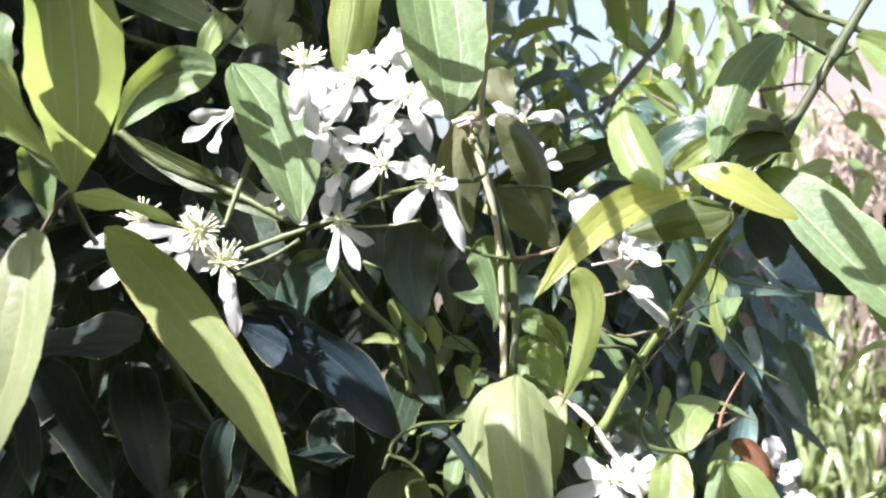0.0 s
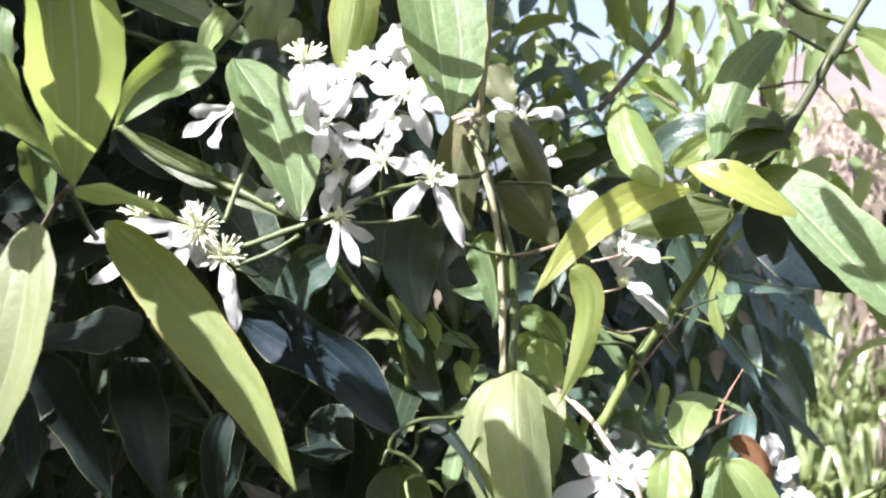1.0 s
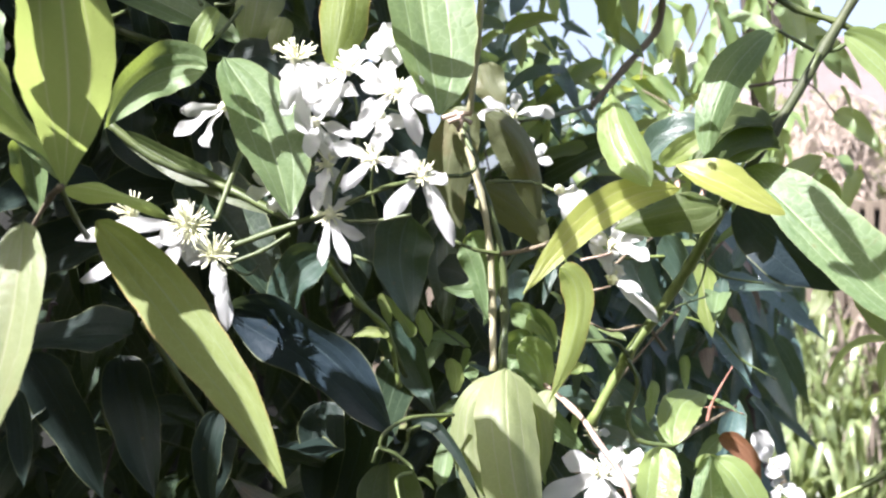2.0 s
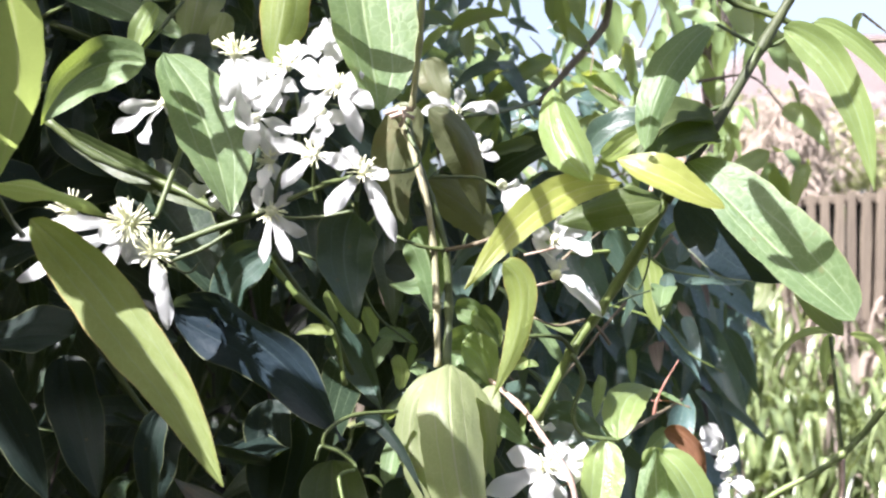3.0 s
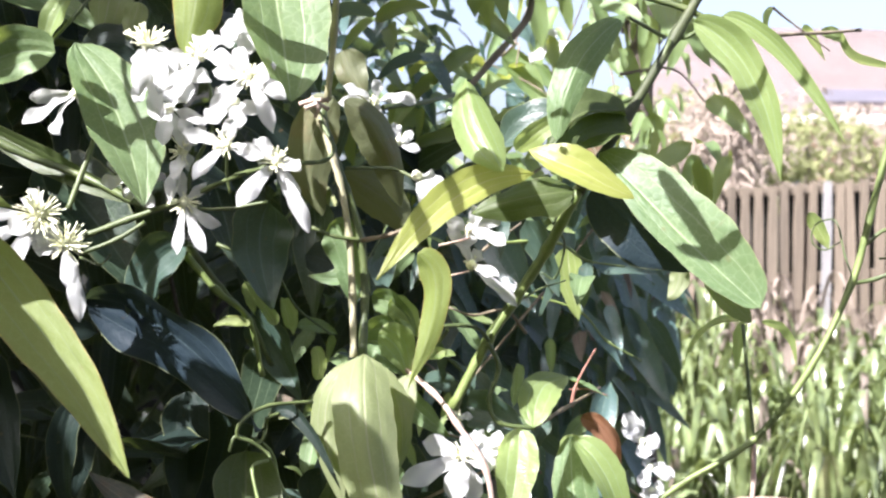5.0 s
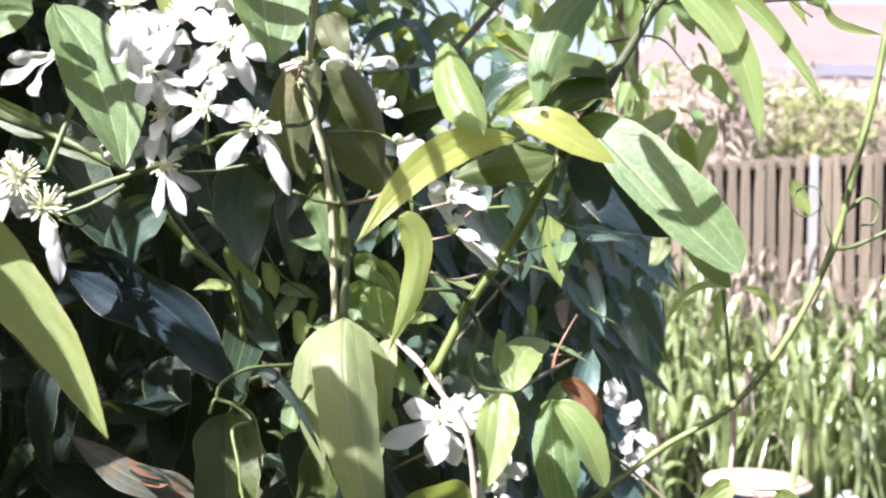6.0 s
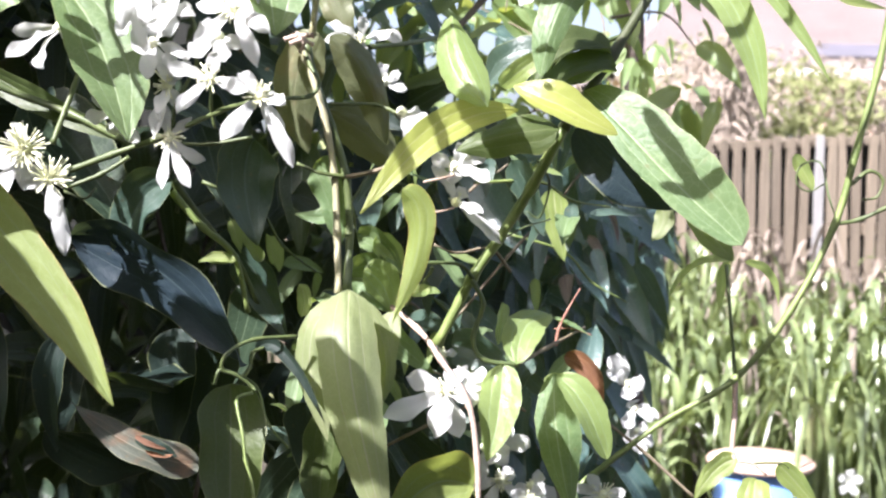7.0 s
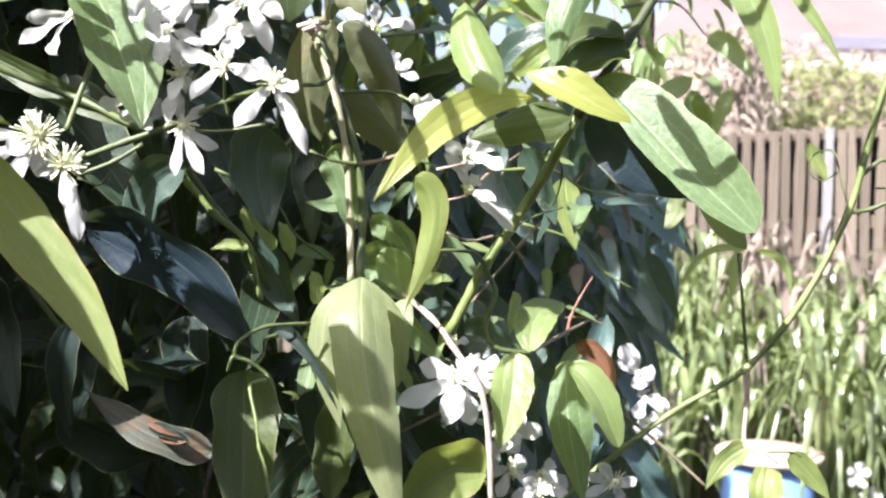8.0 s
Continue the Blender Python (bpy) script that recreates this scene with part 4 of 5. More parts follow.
leaf(vine, (-0.2876, 0.9200, 1.3287), (-0.2570, 0.9200, 1.2833), (-0.2262, 0.9200, 1.2214), 0.0381, (0.15, -0.98, 0.09), 0.3, DARKENED, 0.5)
leaf(vine, (-0.0365, 0.8600, 1.3011), (-0.0322, 0.8600, 1.2781), (-0.0504, 0.8600, 1.2161), 0.0446, (-0.24, -0.97, 0.04), 0.3, DARKENED, 0.5)
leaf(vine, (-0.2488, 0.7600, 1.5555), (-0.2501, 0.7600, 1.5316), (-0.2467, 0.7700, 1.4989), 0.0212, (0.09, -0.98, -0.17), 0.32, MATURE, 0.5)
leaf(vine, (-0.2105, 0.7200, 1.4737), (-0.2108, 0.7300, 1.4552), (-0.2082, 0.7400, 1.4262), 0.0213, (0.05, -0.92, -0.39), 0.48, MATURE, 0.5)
leaf(vine, (-0.1905, 0.8800, 1.5216), (-0.1979, 0.8800, 1.4896), (-0.1692, 0.8800, 1.4582), 0.0360, (0.09, -1.00, 0.03), 0.3, DARKENED, 0.5)
leaf(vine, (-0.1500, 0.9200, 1.4316), (-0.1245, 0.9200, 1.4154), (-0.1030, 0.9200, 1.3825), 0.0334, (0.02, -1.00, 0.02), 0.3, DARKENED, 0.5)
leaf(vine, (-0.2069, 0.9000, 1.4220), (-0.2563, 0.9000, 1.4089), (-0.3014, 0.9200, 1.3788), 0.0427, (-0.32, -0.91, 0.27), 0.3, DARKENED, 0.5)

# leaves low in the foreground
leaf(vine, (0.0014, 0.7080, 1.2954), (0.0026, 0.7000, 1.2592), (0.0029, 0.6900, 1.2040), 0.0364, (0.22, -0.96, 0.19), 0.39, SHADED, 0.75)
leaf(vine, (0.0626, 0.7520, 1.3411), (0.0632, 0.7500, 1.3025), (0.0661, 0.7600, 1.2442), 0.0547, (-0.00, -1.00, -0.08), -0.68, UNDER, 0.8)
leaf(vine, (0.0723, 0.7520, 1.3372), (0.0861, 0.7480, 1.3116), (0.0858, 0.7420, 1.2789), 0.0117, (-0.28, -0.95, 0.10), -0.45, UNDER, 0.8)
leaf(vine, (0.0541, 0.7570, 1.2760), (0.0498, 0.7550, 1.2422), (0.0479, 0.7520, 1.2086), 0.0244, (-0.14, -0.99, 0.09), 0.4, SHADED, 0.8)
leaf(vine, (0.0119, 0.7400, 1.3101), (0.0292, 0.7300, 1.3088), (0.0528, 0.7200, 1.2711), 0.0085, (-0.35, -0.93, 0.11), 0.48, DARKENED, 0.4)
leaf(vine, (-0.1031, 0.7500, 1.3145), (-0.1097, 0.7500, 1.2861), (-0.1075, 0.7600, 1.2454), 0.0184, (-0.10, -0.99, -0.14), 0.45, DARKENED, 0.5)
leaf(vine, (-0.0258, 0.7800, 1.2336), (-0.0618, 0.7700, 1.2452), (-0.1043, 0.7800, 1.2715), 0.0245, (0.31, -0.69, 0.65), 0.15, WITHERED, 0.5)
leaf(vine, (-0.0624, 0.7660, 1.2516), (-0.0495, 0.7620, 1.2477), (-0.0366, 0.7620, 1.2415), 0.0087, (0.11, -0.79, 0.60), 0.6, DARKENED, 0.6)
leaf(vine, (-0.0626, 0.7640, 1.2540), (-0.0531, 0.7600, 1.2501), (-0.0430, 0.7600, 1.2468), 0.0034, (-0.13, -0.97, 0.18), 0.24, RUST, 0.6)
leaf(vine, (-0.0564, 0.7630, 1.2460), (-0.0469, 0.7590, 1.2429), (-0.0390, 0.7600, 1.2440), 0.0037, (0.01, -0.52, 0.85), 0.24, RUST, 0.6)
leaf(vine, (-0.1327, 0.8200, 1.2450), (-0.0965, 0.8200, 1.2267), (-0.0602, 0.8200, 1.2231), 0.0384, (-0.15, -0.85, -0.51), 0.3, DARKENED, 0.5)
leaf(vine, (-0.0564, 0.8600, 1.3075), (-0.0545, 0.8500, 1.2741), (-0.0564, 0.8400, 1.2223), 0.0336, (-0.11, -0.97, 0.23), 0.38, DARKENED, 0.5)
leaf(vine, (-0.0460, 0.8000, 1.2785), (-0.0938, 0.8400, 1.2791), (-0.1417, 0.8800, 1.2805), 0.0676, (0.13, 0.13, 0.98), 0.38, DARKENED, 0.5)
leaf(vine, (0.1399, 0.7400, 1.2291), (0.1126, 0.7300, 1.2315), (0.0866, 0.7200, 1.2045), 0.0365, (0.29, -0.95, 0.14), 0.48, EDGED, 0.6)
leaf(vine, (0.0372, 0.7800, 1.2718), (0.0409, 0.7800, 1.2471), (0.0520, 0.7800, 1.1973), 0.0252, (-0.18, -0.98, -0.04), 0.45, DARKENED, 0.5)
leaf(vine, (0.0975, 0.8000, 1.2504), (0.1196, 0.8000, 1.2285), (0.1419, 0.8000, 1.1992), 0.0219, (-0.08, -0.99, -0.07), 0.45, DARKENED, 0.5)
leaf(vine, (0.1333, 0.8600, 1.2976), (0.1482, 0.8500, 1.2951), (0.1744, 0.8400, 1.2813), 0.0266, (-0.33, -0.90, 0.27), 0.32, TEAL, 0.6)
leaf(vine, (0.0857, 0.8000, 1.3157), (0.0967, 0.8000, 1.3050), (0.1186, 0.8000, 1.2870), 0.0179, (-0.01, -1.00, -0.01), 0.4, MATURE, 0.5)

# leaves along the middle stems
leaf(vine, (0.0956, 0.7450, 1.4042), (0.1067, 0.7450, 1.3793), (0.0908, 0.7400, 1.3262), 0.0183, (-0.31, -0.95, 0.08), -0.45, EDGED, 0.5)
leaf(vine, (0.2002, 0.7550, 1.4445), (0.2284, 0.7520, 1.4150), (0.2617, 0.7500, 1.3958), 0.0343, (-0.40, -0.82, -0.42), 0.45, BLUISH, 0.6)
leaf(vine, (0.2201, 0.7600, 1.4875), (0.1955, 0.7500, 1.4904), (0.1698, 0.7400, 1.4647), 0.0258, (-0.11, -0.61, 0.78), 0.56, SHADED, 0.6)
leaf(vine, (0.2216, 0.7500, 1.4786), (0.1968, 0.7400, 1.4741), (0.1712, 0.7300, 1.4545), 0.0262, (-0.05, -0.72, 0.70), 0.56, SHADED, 0.6)
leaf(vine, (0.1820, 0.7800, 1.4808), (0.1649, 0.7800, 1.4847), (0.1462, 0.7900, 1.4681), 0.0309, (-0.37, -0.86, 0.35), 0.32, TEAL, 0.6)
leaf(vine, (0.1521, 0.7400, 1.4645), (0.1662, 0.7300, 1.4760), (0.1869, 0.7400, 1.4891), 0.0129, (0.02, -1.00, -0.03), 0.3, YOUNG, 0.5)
leaf(vine, (0.1882, 0.7500, 1.4422), (0.1598, 0.7450, 1.4373), (0.1266, 0.7500, 1.4271), 0.0263, (-0.12, -0.87, 0.48), -0.39, SHADED, 0.6)
leaf(vine, (0.0479, 0.8400, 1.5377), (0.0537, 0.8400, 1.5228), (0.0634, 0.8400, 1.5023), 0.0223, (-0.25, -0.96, -0.11), -0.26, OLIVE, 0.5)
leaf(vine, (0.0634, 0.8000, 1.3472), (0.0794, 0.8000, 1.3441), (0.0920, 0.8000, 1.3249), 0.0340, (0.09, -0.99, 0.11), 0.48, MATURE, 0.6)
leaf(vine, (0.0919, 0.7700, 1.3303), (0.0850, 0.7600, 1.3080), (0.0866, 0.7500, 1.2801), 0.0181, (-0.39, -0.84, 0.38), -0.45, UNDER, 0.7)
leaf(vine, (0.0682, 0.8000, 1.3756), (0.0825, 0.8000, 1.3689), (0.0987, 0.8000, 1.3498), 0.0166, (-0.10, -0.99, -0.12), 0.48, MATURE, 0.4)
leaf(vine, (0.1146, 0.8000, 1.3430), (0.1059, 0.8000, 1.3393), (0.0970, 0.8000, 1.3427), 0.0089, (-0.01, -0.82, 0.57), 0.2, YOUNG, 0.4)
leaf(vine, (-0.0131, 0.8450, 1.3566), (-0.0225, 0.8450, 1.3564), (-0.0358, 0.8450, 1.3550), 0.0080, (-0.03, -0.92, 0.39), 0.1, YOUNG, 0.4)
leaf(vine, (-0.0143, 0.8600, 1.3593), (0.0014, 0.8600, 1.3404), (0.0217, 0.8500, 1.3001), 0.0288, (-0.29, -0.96, -0.01), 0.48, TEAL, 0.5)
leaf(vine, (0.0086, 0.8600, 1.3713), (0.0126, 0.8600, 1.3598), (0.0148, 0.8600, 1.3464), 0.0108, (0.14, -0.99, 0.03), 0.1, YOUNG, 0.5)
leaf(vine, (-0.0186, 0.8600, 1.3823), (-0.0145, 0.8600, 1.3708), (-0.0112, 0.8600, 1.3593), 0.0077, (0.19, -0.98, 0.06), 0.1, YOUNG, 0.5)
leaf(vine, (0.0300, 0.8700, 1.3381), (0.0314, 0.8700, 1.3284), (0.0343, 0.8700, 1.3149), 0.0094, (0.10, -0.99, 0.02), 0.1, YOUNG, 0.7)
leaf(vine, (0.0464, 0.8800, 1.4024), (0.0467, 0.8800, 1.3867), (0.0231, 0.8800, 1.3862), 0.0158, (-0.26, -0.89, 0.38), 0.32, MATURE, 0.5)
leaf(vine, (0.0384, 0.8600, 1.4217), (0.0503, 0.8600, 1.4028), (0.0548, 0.8600, 1.3645), 0.0279, (-0.24, -0.97, -0.07), 0.32, MATURE, 0.5)

# leaves low on the sunny side
leaf(vine, (0.2066, 0.8300, 1.2940), (0.2240, 0.8250, 1.2830), (0.2300, 0.8250, 1.2520), 0.0140, (-0.16, -0.98, -0.06), 0.3, RUST, 0.7)
leaf(vine, (0.3262, 0.8300, 1.2255), (0.3109, 0.8300, 1.2166), (0.2972, 0.8300, 1.1960), 0.0156, (-0.19, -0.96, 0.19), 0.25, YOUNG, 0.5)
leaf(vine, (0.3395, 0.8300, 1.2117), (0.3354, 0.8200, 1.1980), (0.3342, 0.8200, 1.1749), 0.0227, (-0.32, -0.90, 0.29), 0.35, YOUNG, 0.8)
leaf(vine, (0.3547, 0.8300, 1.2218), (0.3676, 0.8300, 1.2090), (0.3839, 0.8300, 1.1896), 0.0156, (-0.14, -0.98, -0.13), 0.25, YOUNG, 0.5)
leaf(vine, (0.3265, 0.8500, 1.3586), (0.2990, 0.8500, 1.3551), (0.2820, 0.8500, 1.3316), 0.0066, (-0.38, -0.68, 0.62), 0.3, YOUNG, 0.4)
leaf(vine, (0.3344, 0.8500, 1.3579), (0.3525, 0.8500, 1.3500), (0.3592, 0.8500, 1.3266), 0.0061, (-0.27, -0.94, -0.22), 0.3, YOUNG, 0.4)
leaf(vine, (0.3257, 0.8600, 1.3568), (0.3221, 0.8600, 1.3430), (0.3207, 0.8600, 1.3232), 0.0087, (-0.50, -0.86, 0.07), 0.3, YOUNG, 0.5)
leaf(vine, (0.2763, 0.8500, 1.3955), (0.2767, 0.8500, 1.3839), (0.2691, 0.8500, 1.3722), 0.0142, (-0.47, -0.87, 0.15), -0.3, UNDER, 0.7)
leaf(vine, (0.2157, 0.9500, 1.4068), (0.2184, 0.9500, 1.3830), (0.2257, 0.9500, 1.3504), 0.0214, (-0.41, -0.91, -0.07), 0.2, YOUNG, 0.5)
leaf(vine, (0.2637, 0.7700, 1.5474), (0.2948, 0.7550, 1.5132), (0.3125, 0.7500, 1.4483), 0.0220, (-0.35, -0.93, 0.01), 0.39, FRESH, 0.5)
leaf(vine, (0.2851, 0.7800, 1.5530), (0.3187, 0.7700, 1.5294), (0.3561, 0.7600, 1.4719), 0.0116, (-0.35, -0.93, -0.07), 0.39, FRESH, 0.4)
leaf(vine, (0.3858, 0.9000, 1.4344), (0.3942, 0.9000, 1.4201), (0.4004, 0.9000, 1.4078), 0.0105, (-0.29, -0.94, -0.16), 0.4, YOUNG, 0.6)

# stems and tendrils
stem(vine, "stem", ((0.2831, 0.8000, 1.5828), (0.2583, 0.7900, 1.5423), (0.2233, 0.7700, 1.4879), (0.1930, 0.7650, 1.4418)), 0.0033, 0.0032, SHADED_STEM)
stem(vine, "stem", ((0.1936, 0.7650, 1.4428), (0.1755, 0.7750, 1.4062), (0.1573, 0.7850, 1.3747), (0.1410, 0.7880, 1.3493), (0.1195, 0.7900, 1.3069)), 0.0032, 0.0032, LIT_STEM)
stem(vine, "stem", ((0.2278, 0.8000, 1.5771), (0.2435, 0.8000, 1.5678), (0.2681, 0.7950, 1.5586), (0.2940, 0.8000, 1.5462)), 0.0023, 0.0021, GREEN_STEM)
stem(vine, "stem", ((0.2590, 0.7900, 1.5395), (0.2668, 0.7900, 1.5417), (0.2803, 0.7900, 1.5508), (0.2955, 0.7900, 1.5558)), 0.0014, 0.0011, GREEN_STEM)
stem(vine, "stem", ((0.2535, 0.7850, 1.5379), (0.2390, 0.7800, 1.5096), (0.2257, 0.7800, 1.4992), (0.2032, 0.7700, 1.4950)), 0.0016, 0.0010, GREEN_STEM)
stem(vine, "stem", ((0.2500, 0.7850, 1.5396), (0.2340, 0.7700, 1.5435), (0.2189, 0.7500, 1.5453)), 0.0014, 0.0010, GREEN_STEM)
stem(vine, "stem", ((0.0471, 0.7600, 1.5716), (0.0450, 0.7650, 1.5356), (0.0410, 0.7700, 1.4956)), 0.0022, 0.0020, CREAM_STEM)
stem(vine, "stem", ((0.0299, 0.7650, 1.4942), (0.0379, 0.7650, 1.4815), (0.0486, 0.7650, 1.4479), (0.0549, 0.7660, 1.4143), (0.0572, 0.7660, 1.3772), (0.0584, 0.7600, 1.3415)), 0.0024, 0.0022, CREAM_STEM)
stem(vine, "stem", ((0.0376, 0.7700, 1.4905), (0.0420, 0.7700, 1.4719), (0.0528, 0.7700, 1.4414), (0.0620, 0.7680, 1.4111), (0.0646, 0.7660, 1.3774), (0.0636, 0.7550, 1.3421)), 0.0026, 0.0026, GREEN_STEM)
stem(vine, "stem", ((0.0263, 0.7400, 1.4555), (0.0408, 0.7450, 1.4573), (0.0463, 0.7500, 1.4653), (0.0404, 0.7600, 1.4770), (0.0368, 0.7650, 1.4866)), 0.0013, 0.0011, GREEN_STEM)
stem(vine, "stem", ((0.0525, 0.7650, 1.4544), (0.0792, 0.7600, 1.4542), (0.0929, 0.7550, 1.4488)), 0.0012, 0.0010, GREEN_STEM)
stem(vine, "stem", ((0.0620, 0.7660, 1.4111), (0.0765, 0.7600, 1.4140), (0.0892, 0.7500, 1.4182)), 0.0015, 0.0012, BARK_STEM)
stem(vine, "stem", ((0.0620, 0.7660, 1.4111), (0.0465, 0.7600, 1.4135), (0.0330, 0.7600, 1.4186)), 0.0014, 0.0010, GREEN_STEM)
stem(vine, "stem", ((0.2092, 1.1200, 1.6458), (0.2052, 1.1300, 1.6171), (0.1750, 1.1200, 1.5793), (0.1433, 1.1000, 1.5408)), 0.0033, 0.0028, BARK_STEM)
stem(vine, "stem", ((0.1433, 1.1000, 1.5433), (0.1072, 1.0000, 1.5227), (0.0742, 0.9500, 1.5121)), 0.0020, 0.0018, GREEN_STEM)
stem(vine, "stem", ((-0.1998, 0.8300, 1.4929), (-0.1672, 0.8300, 1.4694), (-0.1180, 0.8300, 1.4504), (-0.0733, 0.8000, 1.4306)), 0.0030, 0.0022, GREEN_STEM)
stem(vine, "stem", ((-0.1460, 0.6000, 1.4394), (-0.1520, 0.6400, 1.4247), (-0.1600, 0.6800, 1.4165)), 0.0014, 0.0015, GREEN_STEM)
stem(vine, "stem", ((-0.1410, 0.5900, 1.4384), (-0.1574, 0.6200, 1.4349), (-0.1820, 0.6600, 1.4203)), 0.0018, 0.0011, BARK_STEM)
stem(vine, "stem", ((-0.2763, 0.8600, 1.5764), (-0.2368, 0.8400, 1.5497), (-0.1941, 0.8200, 1.5613), (-0.1778, 0.8000, 1.5617)), 0.0015, 0.0012, GREEN_STEM)
stem(vine, "stem", ((-0.2134, 0.8800, 1.5652), (-0.1642, 0.8700, 1.5480), (-0.1184, 0.8600, 1.5391)), 0.0032, 0.0028, GREEN_STEM)
stem(vine, "stem", ((-0.1070, 0.7600, 1.4098), (-0.0740, 0.7550, 1.4221), (-0.0433, 0.7500, 1.4332), (-0.0090, 0.7350, 1.4472), (0.0096, 0.7200, 1.4514)), 0.0020, 0.0013, GREEN_STEM)
stem(vine, "stem", ((-0.0996, 0.7500, 1.4023), (-0.0796, 0.7500, 1.4103), (-0.0631, 0.7500, 1.4206)), 0.0015, 0.0012, GREEN_STEM)
stem(vine, "stem", ((-0.0399, 0.7500, 1.4292), (-0.0162, 0.7450, 1.4288), (0.0087, 0.7400, 1.4330)), 0.0013, 0.0010, GREEN_STEM)
stem(vine, "stem", ((-0.0997, 0.7800, 1.4707), (-0.1055, 0.7700, 1.4475), (-0.1097, 0.7600, 1.4283)), 0.0019, 0.0016, GREEN_STEM)
stem(vine, "stem", ((-0.0230, 0.7400, 1.4733), (-0.0240, 0.7400, 1.4945), (-0.0263, 0.7350, 1.5036)), 0.0013, 0.0008, GREEN_STEM)
stem(vine, "stem", ((-0.0240, 0.7400, 1.4896), (-0.0099, 0.7350, 1.4957), (0.0008, 0.7200, 1.5003)), 0.0010, 0.0007, GREEN_STEM)
stem(vine, "stem", ((-0.0400, 0.7500, 1.4342), (-0.0347, 0.7450, 1.4522), (-0.0230, 0.7400, 1.4733)), 0.0015, 0.0012, GREEN_STEM)
stem(vine, "stem", ((-0.0126, 0.7400, 1.4376), (-0.0139, 0.7350, 1.4487), (-0.0118, 0.7200, 1.4606)), 0.0010, 0.0008, GREEN_STEM)
stem(vine, "stem", ((-0.0962, 0.7350, 1.4003), (-0.0837, 0.7300, 1.3964), (-0.0754, 0.7200, 1.4025)), 0.0008, 0.0006, GREEN_STEM)
stem(vine, "stem", ((-0.0447, 0.7900, 1.4073), (-0.0308, 0.8300, 1.3795), (-0.0135, 0.8500, 1.3562), (-0.0002, 0.8600, 1.3250)), 0.0025, 0.0018, GREEN_STEM)
stem(vine, "stem", ((-0.1640, 0.8000, 1.3639), (-0.1469, 0.8200, 1.3263), (-0.1306, 0.8400, 1.2942)), 0.0025, 0.0018, GREEN_STEM)
stem(vine, "stem", ((0.0359, 0.7350, 1.3185), (0.0119, 0.7200, 1.3182), (-0.0014, 0.7100, 1.3113), (-0.0037, 0.7100, 1.3029), (0.0034, 0.7120, 1.2996), (0.0127, 0.7150, 1.2921), (0.0140, 0.7100, 1.2893)), 0.0011, 0.0010, GREEN_STEM)
stem(vine, "stem", ((0.0167, 0.7350, 1.3116), (0.0105, 0.7300, 1.3094), (0.0094, 0.7300, 1.3013), (0.0060, 0.7200, 1.2973), (-0.0043, 0.7100, 1.3029), (-0.0078, 0.7080, 1.2948)), 0.0011, 0.0010, GREEN_STEM)
stem(vine, "stem", ((0.0141, 0.7000, 1.2915), (0.0091, 0.6950, 1.2911), (0.0069, 0.6880, 1.2886), (0.0112, 0.6800, 1.2731), (0.0132, 0.6760, 1.2600), (0.0166, 0.6730, 1.2493), (0.0200, 0.6700, 1.2314)), 0.0009, 0.0008, LIT_STEM)
stem(vine, "stem", ((0.1413, 0.7850, 1.3496), (0.1330, 0.7800, 1.3581), (0.1154, 0.7750, 1.3595), (0.1083, 0.7700, 1.3577)), 0.0014, 0.0010, GREEN_STEM)
stem(vine, "stem", ((0.1406, 0.7850, 1.3485), (0.1477, 0.7850, 1.3332), (0.1419, 0.7850, 1.3124), (0.1483, 0.7850, 1.2987), (0.1710, 0.7870, 1.2948)), 0.0017, 0.0014, GREEN_STEM)
stem(vine, "stem", ((0.0708, 0.8200, 1.3437), (0.1062, 0.7700, 1.3194), (0.1190, 0.7480, 1.3045), (0.1355, 0.7380, 1.2800), (0.1414, 0.7380, 1.2465), (0.1429, 0.7400, 1.2122)), 0.0016, 0.0018, DEAD_STEM)
stem(vine, "stem", ((0.1717, 0.7900, 1.2955), (0.1986, 0.8500, 1.2976), (0.2330, 0.9000, 1.3058)), 0.0016, 0.0009, BARK_STEM)
stem(vine, "stem", ((0.2089, 0.8800, 1.2949), (0.2110, 0.8800, 1.3071), (0.2172, 0.8800, 1.3209), (0.2258, 0.8800, 1.3359)), 0.0014, 0.0004, RED_STEM)
stem(vine, "stem", ((0.2078, 0.8850, 1.3065), (0.2200, 0.8850, 1.3066), (0.2356, 0.8850, 1.3023)), 0.0006, 0.0004, RED_STEM)
stem(vine, "stem", ((0.0868, 0.8000, 1.2394), (0.1145, 0.7800, 1.2581), (0.1429, 0.7650, 1.2752)), 0.0011, 0.0009, BARK_STEM)
stem(vine, "stem", ((0.1999, 0.8400, 1.1858), (0.2266, 0.8400, 1.2090), (0.2765, 0.8400, 1.2479), (0.3251, 0.8350, 1.2791), (0.3612, 0.8300, 1.3277), (0.3889, 0.8300, 1.3845), (0.4012, 0.8300, 1.4303), (0.4152, 0.8300, 1.4874), (0.4269, 0.8300, 1.5518)), 0.0021, 0.0024, LIT_STEM)
stem(vine, "stem", ((0.3251, 0.8350, 1.2791), (0.3231, 0.8400, 1.3140), (0.3216, 0.8500, 1.3558)), 0.0013, 0.0011, GREEN_STEM)
stem(vine, "stem", ((0.3252, 0.8350, 1.2780), (0.3254, 0.8350, 1.2528), (0.3243, 0.8320, 1.2264), (0.3366, 0.8300, 1.2222), (0.3466, 0.8300, 1.2145)), 0.0019, 0.0009, DEAD_STEM)
stem(vine, "stem", ((0.3366, 0.8300, 1.2222), (0.3562, 0.8300, 1.2222), (0.3621, 0.8300, 1.2191)), 0.0009, 0.0007, GREEN_STEM)
